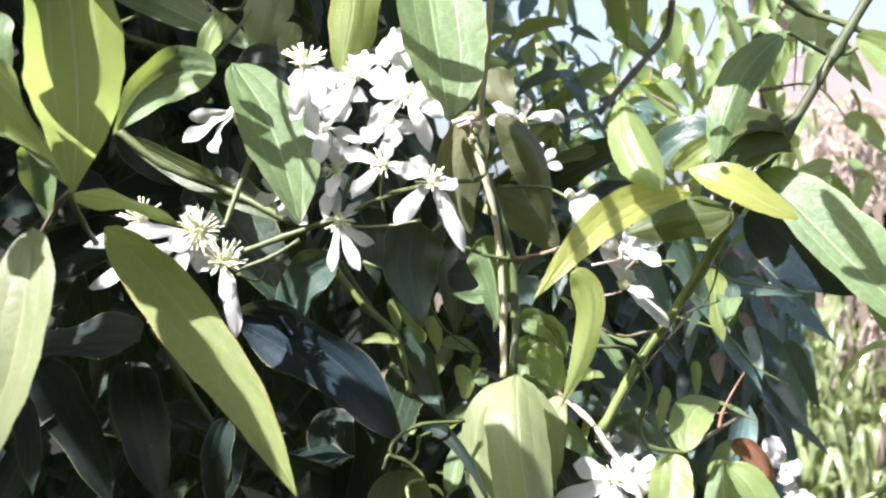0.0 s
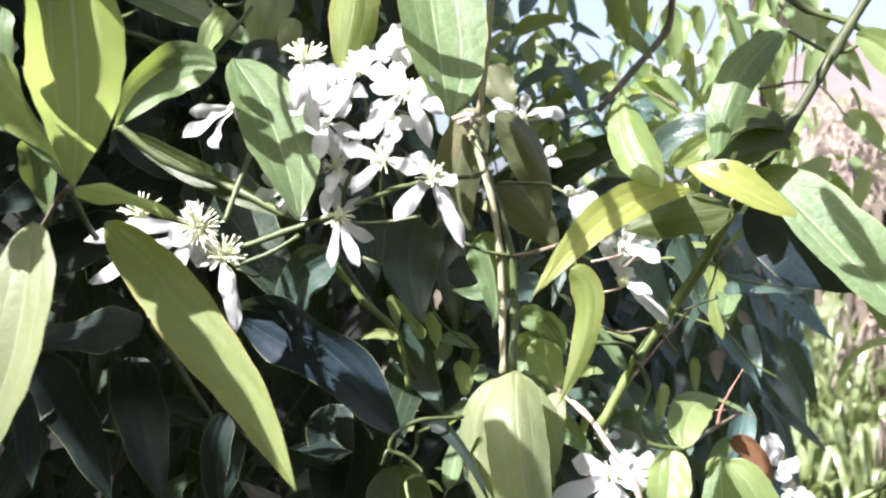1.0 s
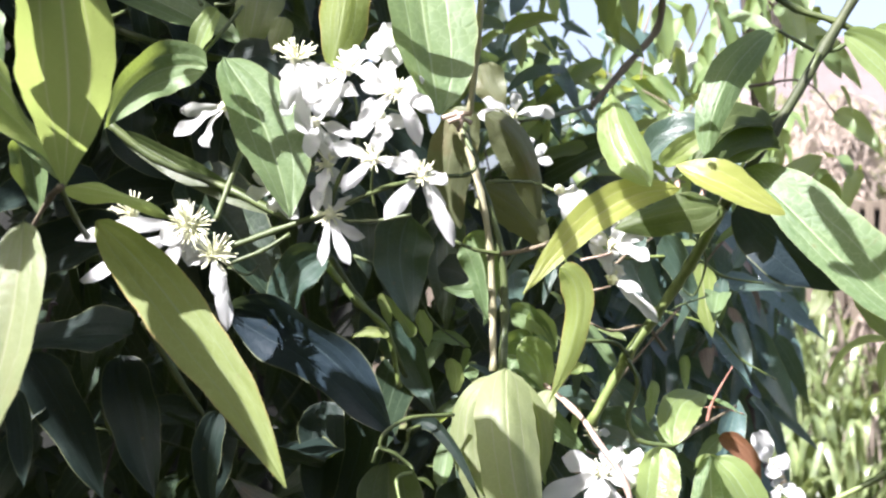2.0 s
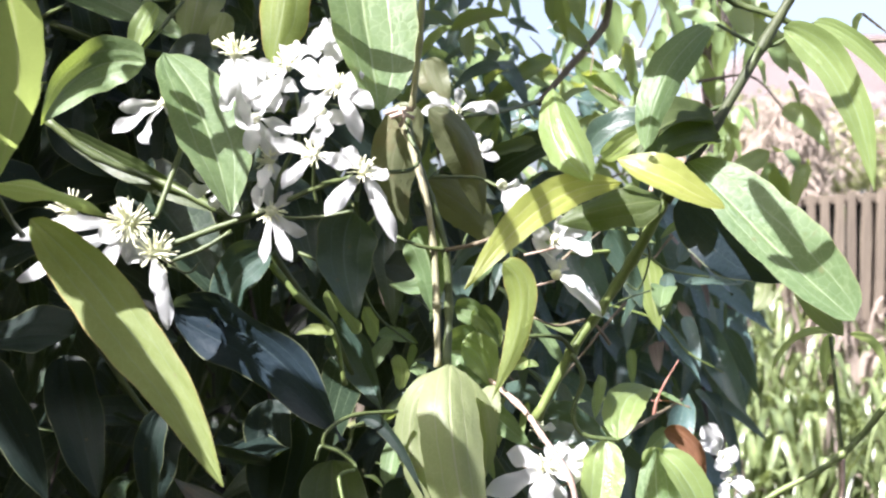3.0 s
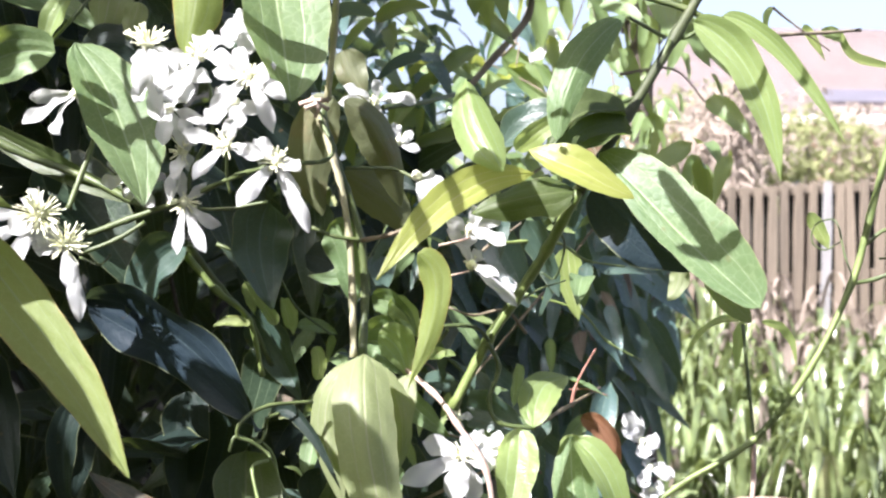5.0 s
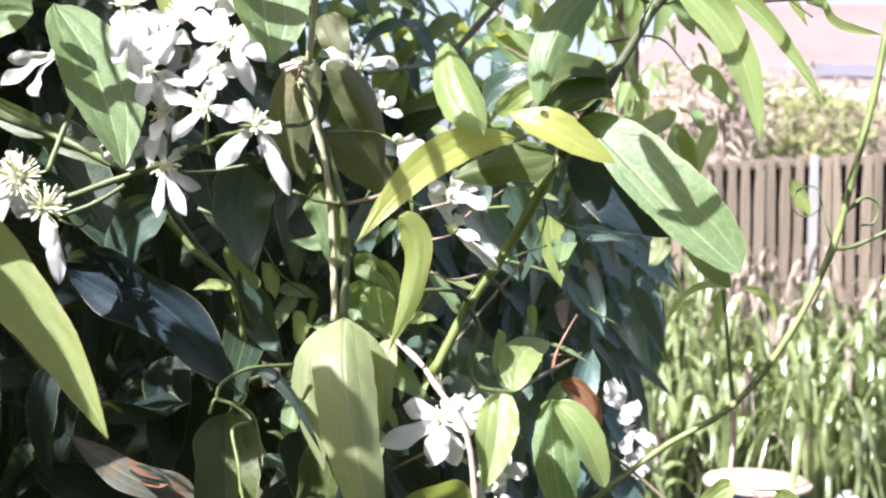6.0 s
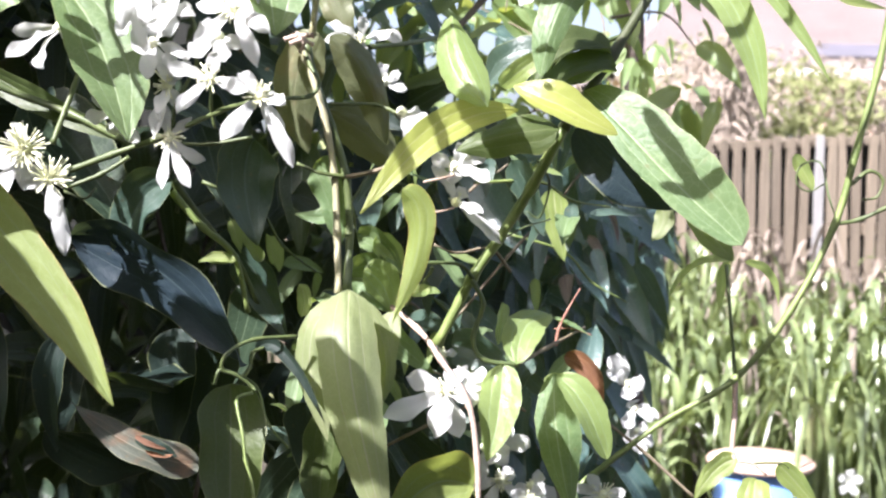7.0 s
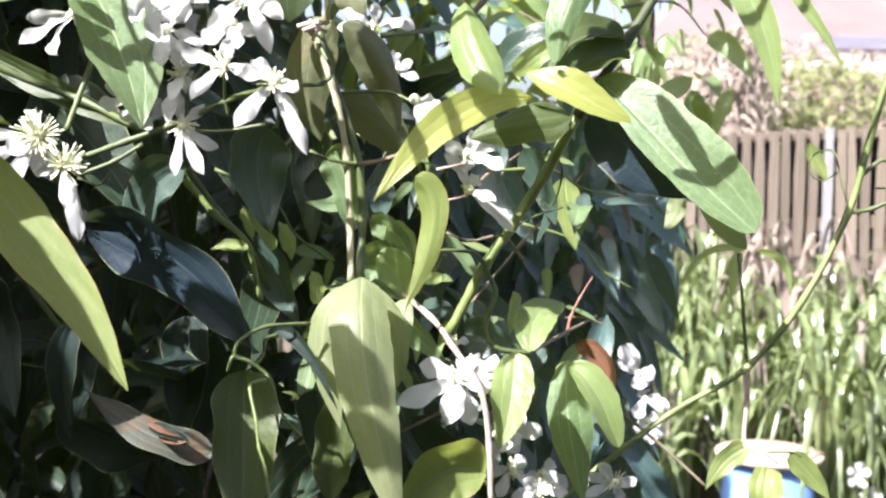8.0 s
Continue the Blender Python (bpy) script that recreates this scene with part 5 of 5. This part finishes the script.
stem(vine, "stem", ((0.2349, 0.8400, 1.2508), (0.2647, 0.8400, 1.2277), (0.2993, 0.8350, 1.1970)), 0.0011, 0.0011, BARK_STEM)
stem(vine, "stem", ((0.3889, 0.8300, 1.3852), (0.4063, 0.8300, 1.3885), (0.4269, 0.8200, 1.4003)), 0.0015, 0.0015, GREEN_STEM)
stem(vine, "stem", ((0.3908, 0.8300, 1.3864), (0.3924, 0.8500, 1.4035), (0.3936, 0.8700, 1.4273), (0.3793, 0.8700, 1.4251), (0.3768, 0.8700, 1.4131), (0.3859, 0.8700, 1.4072), (0.3980, 0.8700, 1.4134)), 0.0007, 0.0006, GREEN_STEM)
stem(vine, "stem", ((0.3987, 0.8300, 1.4113), (0.4113, 0.8300, 1.4210), (0.4212, 0.8300, 1.4154), (0.4176, 0.8300, 1.4039), (0.4079, 0.8300, 1.4019)), 0.0015, 0.0007, GREEN_STEM)
stem(vine, "stem", ((0.2785, 0.8000, 1.5410), (0.3075, 0.8000, 1.5431), (0.3363, 0.8200, 1.5488), (0.3740, 0.8400, 1.5546), (0.4013, 0.8500, 1.5586)), 0.0014, 0.0011, BARK_STEM)
stem(vine, "stem", ((0.1590, 0.7850, 1.3741), (0.1752, 0.8000, 1.3813), (0.1941, 0.8200, 1.3861)), 0.0007, 0.0005, GREEN_STEM)
stem(vine, "stem", ((0.1083, 0.7500, 1.4087), (0.1209, 0.7550, 1.4115), (0.1297, 0.7600, 1.4140)), 0.0008, 0.0007, DEAD_STEM)
stem(vine, "stem", ((0.1002, 0.7600, 1.3911), (0.1152, 0.7600, 1.3907), (0.1273, 0.7650, 1.3934)), 0.0008, 0.0007, DEAD_STEM)
stem(vine, "stem", ((0.3074, 1.3000, 1.3536), (0.2636, 1.2500, 1.3098), (0.2067, 1.2000, 1.2476)), 0.0027, 0.0021, GREEN_STEM)
stem(vine, "stem", ((0.1814, 0.7900, 1.4235), (0.1905, 0.8000, 1.4097), (0.1876, 0.8200, 1.3877), (0.1786, 0.8200, 1.3912)), 0.0009, 0.0005, GREEN_STEM)
stem(vine, "stem", ((-0.0459, 0.7900, 1.4008), (-0.0268, 0.7900, 1.3792), (-0.0087, 0.8000, 1.3610), (-0.0007, 0.8100, 1.3243)), 0.0023, 0.0016, LIT_STEM)
leaf(vine, (-0.0065, 0.7900, 1.3582), (-0.0180, 0.7900, 1.3610), (-0.0295, 0.7900, 1.3572), 0.0073, (-0.03, -0.83, 0.55), 0.2, YOUNG, 0.5)
leaf(vine, (0.0172, 0.8000, 1.3553), (0.0150, 0.8000, 1.3663), (0.0115, 0.8000, 1.3752), 0.0073, (0.28, -0.96, 0.08), 0.2, YOUNG, 0.6)
leaf(vine, (0.0339, 0.8000, 1.3229), (0.0357, 0.8000, 1.3343), (0.0321, 0.8000, 1.3439), 0.0093, (0.16, -0.99, 0.01), 0.2, YOUNG, 0.8)
leaf(vine, (0.0071, 0.8100, 1.3566), (0.0010, 0.8100, 1.3674), (-0.0134, 0.8100, 1.3854), 0.0085, (0.37, -0.89, 0.26), 0.2, YOUNG, 0.5)
leaf(vine, (0.0789, 0.8000, 1.3716), (0.0896, 0.8000, 1.3645), (0.0968, 0.8000, 1.3503), 0.0164, (0.05, -1.00, 0.04), 0.33, FRESH, 0.6)
leaf(vine, (0.0729, 0.7900, 1.3529), (0.0852, 0.7900, 1.3441), (0.0905, 0.7900, 1.3266), 0.0233, (0.33, -0.92, 0.22), 0.33, FRESH, 0.7)
leaf(vine, (0.1039, 0.8000, 1.3378), (0.1121, 0.8000, 1.3403), (0.1218, 0.8000, 1.3388), 0.0090, (-0.04, -0.72, 0.69), 0.33, FRESH, 0.5)
stem(vine, "stem", ((0.3366, 0.8400, 1.5709), (0.3474, 0.8400, 1.5626), (0.3588, 0.8400, 1.5544), (0.3801, 0.8500, 1.5440)), 0.0009, 0.0004, BARK_STEM)
leaf(vine, (0.3607, 0.8500, 1.5593), (0.3665, 0.8500, 1.5539), (0.3774, 0.8500, 1.5363), 0.0070, (-0.15, -0.98, -0.11), 0.3, YOUNG, 0.5)
leaf(vine, (0.3774, 0.8600, 1.5581), (0.3880, 0.8600, 1.5566), (0.3955, 0.8600, 1.5489), 0.0090, (-0.00, -1.00, -0.00), 0.33, FRESH, 0.6)
leaf(vine, (0.3401, 0.8500, 1.5729), (0.3355, 0.8500, 1.5664), (0.3370, 0.8500, 1.5560), 0.0046, (-0.34, -0.94, 0.06), 0.3, YOUNG, 0.6)

# flowers
flower(vine, (-0.0100, 0.7070, 1.4625), ((-0.0067, 0.7020, 1.4769), (0.0109, 0.6970, 1.4556), (-0.0253, 0.6870, 1.4423), (-0.0328, 0.7020, 1.4688),), 0.0098, (0, -1, 0.3), 0.0097, 30)
flower(vine, (0.0163, 0.7110, 1.4535), ((-0.0025, 0.6910, 1.4284), (0.0347, 0.7110, 1.4155), (0.0307, 0.7010, 1.4506), (0.0046, 0.7110, 1.4664), (0.0273, 0.7210, 1.4328),), 0.0118, (0, -1, 0.3), 0.0097, 30)
flower(vine, (-0.0291, 0.7350, 1.5149), ((-0.0452, 0.7150, 1.4865), (-0.0524, 0.7350, 1.5098), (-0.0052, 0.7150, 1.5043), (-0.0113, 0.7450, 1.5249), (-0.0290, 0.7550, 1.5314),), 0.0136, (-0.2, -0.7, 0.7), 0.0101, 30)
flower(vine, (0.0005, 0.7150, 1.5012), ((0.0166, 0.7050, 1.5062), (0.0226, 0.6950, 1.4866), (0.0154, 0.7050, 1.4691), (-0.0194, 0.7050, 1.4795), (-0.0194, 0.7150, 1.5041), (-0.0078, 0.7250, 1.5184),), 0.0112, (0, -1, 0.3), 0.0098, 30)
flower(vine, (-0.0600, 0.7400, 1.5209), ((-0.0627, 0.7300, 1.4912), (-0.0467, 0.7200, 1.4950), (-0.0419, 0.7300, 1.5060), (-0.0680, 0.7400, 1.5104), (-0.0527, 0.7400, 1.4811),), 0.0117, (0, -0.5, 0.9), 0.0141, 60)
flower(vine, (-0.0393, 0.7450, 1.4331), ((-0.0424, 0.7350, 1.4022), (-0.0255, 0.7350, 1.4032), (-0.0186, 0.7450, 1.4189), (-0.0430, 0.7450, 1.4521), (-0.0263, 0.7450, 1.4441),), 0.0090, (0, -0.8, -0.5), 0.0103, 30)
flower(vine, (-0.0412, 0.7500, 1.4624), ((-0.0356, 0.7400, 1.4830), (-0.0263, 0.7400, 1.4749), (-0.0424, 0.7300, 1.4448), (-0.0469, 0.7400, 1.4321), (-0.0320, 0.7500, 1.4493),), 0.0104, (-0.3, -1, 0), 0.0103, 30)
flower(vine, (-0.0486, 0.7450, 1.4866), ((-0.0500, 0.7350, 1.4644), (-0.0247, 0.7250, 1.4751), (-0.0326, 0.7350, 1.4938), (-0.0365, 0.7450, 1.4621),), 0.0111, (0, -0.9, 0.3), 0.0039, 8)
flower(vine, (-0.1215, 0.7450, 1.4238), ((-0.1890, 0.7450, 1.4144), (-0.1782, 0.7250, 1.3903), (-0.1447, 0.7250, 1.3716), (-0.1359, 0.7350, 1.4142), (-0.1235, 0.7450, 1.4046), (-0.1344, 0.7650, 1.4383),), 0.0138, (0.3, -0.9, 0.3), 0.0166, 70)
flower(vine, (-0.1079, 0.7450, 1.4065), ((-0.0962, 0.7350, 1.3635), (-0.1252, 0.7450, 1.4046), (-0.1002, 0.7250, 1.3828), (-0.1170, 0.7450, 1.4146),), 0.0124, (0.5, -0.8, 0.2), 0.0150, 56)
flower(vine, (-0.1596, 0.7600, 1.4302), ((-0.1687, 0.7600, 1.4206), (-0.1499, 0.7600, 1.4209), (-0.1601, 0.7600, 1.4173),), 0.0085, (0, -0.6, 0.8), 0.0145, 40)
flower(vine, (-0.1074, 0.7700, 1.4979), ((-0.1324, 0.7600, 1.4939), (-0.1335, 0.7500, 1.4770), (-0.1116, 0.7500, 1.4707), (-0.0952, 0.7700, 1.4870),), 0.0122, (-0.5, -0.6, -0.3), 0.0033, 6)
flower(vine, (-0.0782, 0.7850, 1.4487), ((-0.0954, 0.7750, 1.4445), (-0.0779, 0.7750, 1.4344), (-0.0622, 0.7750, 1.4312), (-0.0907, 0.7850, 1.4607),), 0.0117, (-0.4, -0.8, -0.2), 0.0042, 10)
flower(vine, (0.0690, 0.8400, 1.5035), ((0.0483, 0.8300, 1.5120), (0.0719, 0.8200, 1.5147), (0.0963, 0.8300, 1.5016), (0.0448, 0.8400, 1.5021), (0.0692, 0.8400, 1.4930),), 0.0110, (0, -0.8, 0.4), 0.0054, 12)
flower(vine, (0.0853, 0.9500, 1.4854), ((0.1018, 0.9400, 1.4793), (0.0974, 0.9400, 1.4919), (0.0727, 0.9500, 1.4788), (0.0830, 0.9500, 1.5003),), 0.0099, (0, -0.8, 0.4), 0.0062, 10)
flower(vine, (0.0949, 0.7550, 1.4498), ((0.1126, 0.7450, 1.4388), (0.1035, 0.7430, 1.4288), (0.1075, 0.7550, 1.4457),), 0.0154, (0.3, -0.9, 0), 0.0024, 4)
flower(vine, (0.1263, 0.7600, 1.4182), ((0.1462, 0.7500, 1.4264), (0.1466, 0.7400, 1.4095), (0.1126, 0.7500, 1.4235), (0.1265, 0.7600, 1.4072), (0.1327, 0.7600, 1.4323),), 0.0113, (0.2, -0.9, 0.3), 0.0048, 10)
flower(vine, (0.1288, 0.7700, 1.3970), ((0.1436, 0.7500, 1.3903), (0.1574, 0.7700, 1.3716), (0.1130, 0.7600, 1.4187), (0.1344, 0.7700, 1.4056),), 0.0100, (0.2, -0.9, 0.3), 0.0057, 12)
flower(vine, (0.1240, 0.7580, 1.2825), ((0.0865, 0.7380, 1.2703), (0.1000, 0.7580, 1.2916), (0.1470, 0.7630, 1.2888), (0.1447, 0.7580, 1.2765), (0.1164, 0.7480, 1.2570), (0.1324, 0.7580, 1.2550), (0.1307, 0.7680, 1.2955),), 0.0162, (0.1, -0.8, 0.5), 0.0089, 26)
flower(vine, (0.1391, 0.7750, 1.2857), ((0.1492, 0.7650, 1.2940), (0.1508, 0.7650, 1.2829), (0.1319, 0.7750, 1.2938), (0.1419, 0.7650, 1.2738), (0.1336, 0.7650, 1.2772), (0.1447, 0.7600, 1.2882),), 0.0108, (0.2, -0.8, 0.4), 0.0058, 18)
flower(vine, (0.1221, 0.8000, 1.2980), ((0.1165, 0.8000, 1.3052), (0.1329, 0.8000, 1.2999), (0.1258, 0.8000, 1.2907),), 0.0067, (0.2, -0.6, 0.7), 0.0068, 26)
flower(vine, (0.1521, 0.8000, 1.2397), ((0.1799, 0.7900, 1.2457), (0.1658, 0.7900, 1.2311), (0.1453, 0.8000, 1.2139), (0.1592, 0.8000, 1.2544),), 0.0127, (0.2, -0.9, 0.2), 0.0051, 10)
flower(vine, (0.1639, 0.8200, 1.2127), ((0.1539, 0.8100, 1.1965), (0.1798, 0.8100, 1.2003), (0.1434, 0.8200, 1.2089), (0.1732, 0.8200, 1.2203),), 0.0115, (0.1, -0.9, 0.4), 0.0079, 26)
flower(vine, (0.1600, 0.7900, 1.2485), ((0.1521, 0.7800, 1.2334), (0.1677, 0.7800, 1.2567), (0.1800, 0.7900, 1.2420), (0.1609, 0.7800, 1.2370), (0.1509, 0.7900, 1.2546),), 0.0118, (0.1, -0.9, 0.3), 0.0067, 20)
flower(vine, (0.1803, 0.8000, 1.2048), ((0.1971, 0.7900, 1.2050), (0.1679, 0.7900, 1.2129), (0.1750, 0.8000, 1.1900), (0.1910, 0.8000, 1.2159), (0.1609, 0.7900, 1.2019),), 0.0105, (0.1, -0.9, 0.3), 0.0077, 24)
flower(vine, (0.2349, 0.8300, 1.2009), ((0.2115, 0.8200, 1.1939), (0.2484, 0.8200, 1.2054), (0.2242, 0.8300, 1.2143), (0.2402, 0.8300, 1.1873), (0.2148, 0.8300, 1.2066),), 0.0093, (0.1, -0.9, 0.4), 0.0089, 30)
flower(vine, (0.1847, 0.8200, 1.2090), ((0.2019, 0.8200, 1.2015), (0.1775, 0.8200, 1.1938), (0.1921, 0.8200, 1.2185), (0.1735, 0.8200, 1.2052),), 0.0100, (0.1, -0.9, 0.4), 0.0053, 10)
flower(vine, (0.3090, 1.1000, 1.2312), ((0.2907, 1.0900, 1.2583), (0.2979, 1.1000, 1.2590), (0.2880, 1.0900, 1.2439), (0.3232, 1.0900, 1.2339), (0.3207, 1.1000, 1.2219), (0.3082, 1.0900, 1.2184),), 0.0169, (0.2, -0.8, 0.4), 0.0060, 8)
flower(vine, (0.3158, 1.1000, 1.2089), ((0.3354, 1.0900, 1.2011), (0.3047, 1.0900, 1.1927), (0.3130, 1.1000, 1.2167), (0.3289, 1.1000, 1.2054),), 0.0158, (0.2, -0.8, 0.2), 0.0048, 6)
flower(vine, (0.3189, 1.1000, 1.1881), ((0.3349, 1.1000, 1.1752), (0.3197, 1.0900, 1.1696), (0.3100, 1.1000, 1.1933), (0.3293, 1.1000, 1.1908), (0.3114, 1.1000, 1.1751),), 0.0158, (0.1, -0.8, 0.1), 0.0048, 6)
flower(vine, (0.2499, 1.3000, 1.6203), ((0.2280, 1.2900, 1.6007), (0.2718, 1.2900, 1.6142), (0.2526, 1.3000, 1.6382), (0.2380, 1.3000, 1.6291), (0.2679, 1.3000, 1.6026),), 0.0164, (0, -0.8, 0.5), 0.0101, 12)
flower(vine, (0.1894, 1.2500, 1.3425), ((0.1778, 1.2500, 1.3537), (0.2064, 1.2500, 1.3457), (0.1953, 1.2500, 1.3312), (0.1754, 1.2500, 1.3308),), 0.0157, (0, -0.8, 0.5), 0.0083, 10)
flower(vine, (-0.0027, 0.7600, 1.5383), ((-0.0167, 0.7500, 1.5273), (-0.0033, 0.7500, 1.5192), (-0.0095, 0.7600, 1.5443), (-0.0162, 0.7600, 1.5408),), 0.0177, (-0.3, -0.8, 0.3), 0.0024, 4)
flower(vine, (-0.0384, 0.7400, 1.5074), ((-0.0499, 0.7200, 1.4918), (-0.0339, 0.7200, 1.4872), (-0.0224, 0.7300, 1.4998), (-0.0468, 0.7400, 1.5172),), 0.0137, (-0.2, -0.8, 0.4), 0.0024, 4)
flower(vine, (-0.0098, 0.7350, 1.4893), ((-0.0247, 0.7250, 1.4767), (-0.0055, 0.7250, 1.4738), (0.0056, 0.7250, 1.4835), (-0.0197, 0.7350, 1.4972),), 0.0136, (0, -0.9, 0.2), 0.0023, 4)
flower(vine, (-0.0596, 0.7500, 1.5036), ((-0.0660, 0.7400, 1.4891), (-0.0526, 0.7400, 1.4778), (-0.0411, 0.7500, 1.4939),), 0.0132, (-0.1, -0.9, 0.2), 0.0024, 4)
stem(vine, "stem", ((-0.1308, 0.8000, 1.5650), (-0.1346, 0.8000, 1.5740), (-0.1228, 0.8000, 1.5794), (-0.1094, 0.8000, 1.5742), (-0.1117, 0.8000, 1.5670), (-0.1225, 0.8000, 1.5658)), 0.0014, 0.0011, GREEN_STEM)
stem(vine, "stem", ((-0.1045, 0.8000, 1.5653), (-0.1163, 0.7900, 1.5454), (-0.1260, 0.7800, 1.5295), (-0.1322, 0.7800, 1.5242)), 0.0014, 0.0012, GREEN_STEM)
stem(vine, "stem", ((0.0250, 0.7600, 1.4916), (0.0324, 0.7600, 1.4937), (0.0424, 0.7600, 1.4945)), 0.0017, 0.0015, DEAD_STEM)
stem(vine, "stem", ((0.0286, 0.7550, 1.4887), (0.0358, 0.7550, 1.4911), (0.0418, 0.7600, 1.4891)), 0.0015, 0.0012, DEAD_STEM)
stem(vine, "stem", ((0.0324, 0.7550, 1.4954), (0.0369, 0.7550, 1.4898), (0.0345, 0.7600, 1.4843)), 0.0013, 0.0010, DEAD_STEM)

# unseen shoots and leaves added above to cast shadows on the vine
stem(vine, "stem", ((-0.34, 0.50, 1.66), (-0.24, 0.545, 1.612), (-0.15, 0.565, 1.605), (-0.06, 0.62, 1.612), (0.02, 0.64, 1.615), (0.10, 0.645, 1.622), (0.20, 0.66, 1.63), (0.30, 0.70, 1.66)), 0.0026, 0.0018, GREEN_STEM)
stem(vine, "stem", ((-0.15, 0.565, 1.605), (-0.16, 0.62, 1.598), (-0.15, 0.69, 1.60), (-0.13, 0.74, 1.615)), 0.0018, 0.0013, GREEN_STEM)
shadow_caster((-0.1605, 0.4877, 1.4468), (-0.1497, 0.4877, 1.4413), (-0.1388, 0.4877, 1.4358), 0.0169)
shadow_caster((-0.1716, 0.5299, 1.5250), (-0.1372, 0.5299, 1.5269), (-0.1029, 0.5299, 1.5289), 0.0127)
shadow_caster((-0.1705, 0.5378, 1.5335), (-0.1670, 0.5378, 1.5194), (-0.1636, 0.5378, 1.5052), 0.0163)
shadow_caster((-0.1453, 0.5286, 1.5197), (-0.1380, 0.5286, 1.5185), (-0.1308, 0.5286, 1.5173), 0.0022)
shadow_caster((-0.2402, 0.5657, 1.5530), (-0.2066, 0.5537, 1.5301), (-0.1731, 0.5417, 1.5072), 0.0363)
shadow_caster((-0.2133, 0.5376, 1.5230), (-0.1776, 0.5136, 1.4830), (-0.1418, 0.4896, 1.4430), 0.0196)
shadow_caster((-0.1600, 0.6892, 1.5627), (-0.1465, 0.6892, 1.5593), (-0.1330, 0.6892, 1.5559), 0.0099)
shadow_caster((-0.1380, 0.6912, 1.5578), (-0.1241, 0.6912, 1.5668), (-0.1102, 0.6912, 1.5758), 0.0107)
shadow_caster((-0.1653, 0.6820, 1.5723), (-0.1520, 0.6820, 1.5631), (-0.1387, 0.6820, 1.5538), 0.0100)
shadow_caster((-0.1528, 0.7065, 1.5747), (-0.1431, 0.7065, 1.5673), (-0.1333, 0.7065, 1.5599), 0.0091)
shadow_caster((-0.0340, 0.6826, 1.5669), (-0.0104, 0.6826, 1.5629), (0.0132, 0.6826, 1.5588), 0.0108)
shadow_caster((-0.0253, 0.6674, 1.5559), (-0.0137, 0.6674, 1.5542), (-0.0022, 0.6674, 1.5524), 0.0100)
shadow_caster((0.0421, 0.6248, 1.5736), (0.0534, 0.6248, 1.5599), (0.0647, 0.6248, 1.5462), 0.0170)
shadow_caster((0.0104, 0.6067, 1.5876), (0.0213, 0.6067, 1.5637), (0.0322, 0.6067, 1.5398), 0.0063)
shadow_caster((-0.0161, 0.5886, 1.5815), (-0.0061, 0.5886, 1.5586), (0.0040, 0.5886, 1.5358), 0.0083)
shadow_caster((0.1305, 0.6302, 1.5975), (0.1470, 0.6206, 1.5696), (0.1634, 0.6110, 1.5417), 0.0111)
shadow_caster((0.1544, 0.6126, 1.5435), (0.1673, 0.6126, 1.5491), (0.1801, 0.6126, 1.5546), 0.0066)
shadow_caster((0.1357, 0.6136, 1.5543), (0.1495, 0.6136, 1.5487), (0.1633, 0.6136, 1.5432), 0.0066)
shadow_caster((0.1677, 0.6925, 1.6019), (0.1506, 0.6865, 1.5828), (0.1335, 0.6805, 1.5638), 0.0261)
shadow_caster((0.1147, 0.6623, 1.5556), (0.1220, 0.6623, 1.5538), (0.1294, 0.6623, 1.5521), 0.0036)
shadow_caster((0.1060, 0.6401, 1.5550), (0.1093, 0.6401, 1.5517), (0.1127, 0.6401, 1.5485), 0.0042)
shadow_caster((-0.1446, 0.5287, 1.5739), (-0.1236, 0.5215, 1.5500), (-0.1025, 0.5143, 1.5261), 0.0303)
shadow_caster((-0.1444, 0.4902, 1.5601), (-0.1368, 0.4902, 1.5399), (-0.1292, 0.4902, 1.5197), 0.0356)
shadow_caster((-0.0111, 0.6536, 1.5478), (0.0057, 0.6536, 1.5502), (0.0225, 0.6536, 1.5526), 0.0043)
shadow_caster((-0.2309, 0.5982, 1.5866), (-0.1940, 0.5712, 1.5596), (-0.1572, 0.5442, 1.5326), 0.0329)
shadow_caster((-0.1406, 0.6411, 1.6139), (-0.1338, 0.6411, 1.5830), (-0.1271, 0.6411, 1.5522), 0.0316)
stem(vine, "stem", ((0.2200, 0.6000, 1.7000), (0.2700, 0.6300, 1.6600), (0.3200, 0.6300, 1.6350), (0.4200, 0.6500, 1.6400)), 0.0060, 0.0050, GREEN_STEM)


# ---- white flowers in the bed beside the pot ----
white_plant = thing("white_flowering_plant", "white flowers blooming low in the bed beside the pot", "plant")
for fx, fy, fz in ((1.72, 3.95, 0.42), (1.78, 3.98, 0.33), (1.70, 3.92, 0.28), (1.86, 3.96, 0.30)):
    stem(white_plant, "stem", ((fx, fy + 0.01, 0.05), (fx - 0.01, fy, fz * 0.6), (fx, fy, fz)), 0.004, 0.003, GREEN_STEM)
    flower(white_plant, (fx, fy, fz), tuple((fx + 0.045 * math.cos(k), fy - 0.02, fz + 0.05 * math.sin(k)) for k in (0.3, 1.5, 2.7, 3.9, 5.2)), 0.036, (0.1, -0.8, 0.6), 0.02, 12)
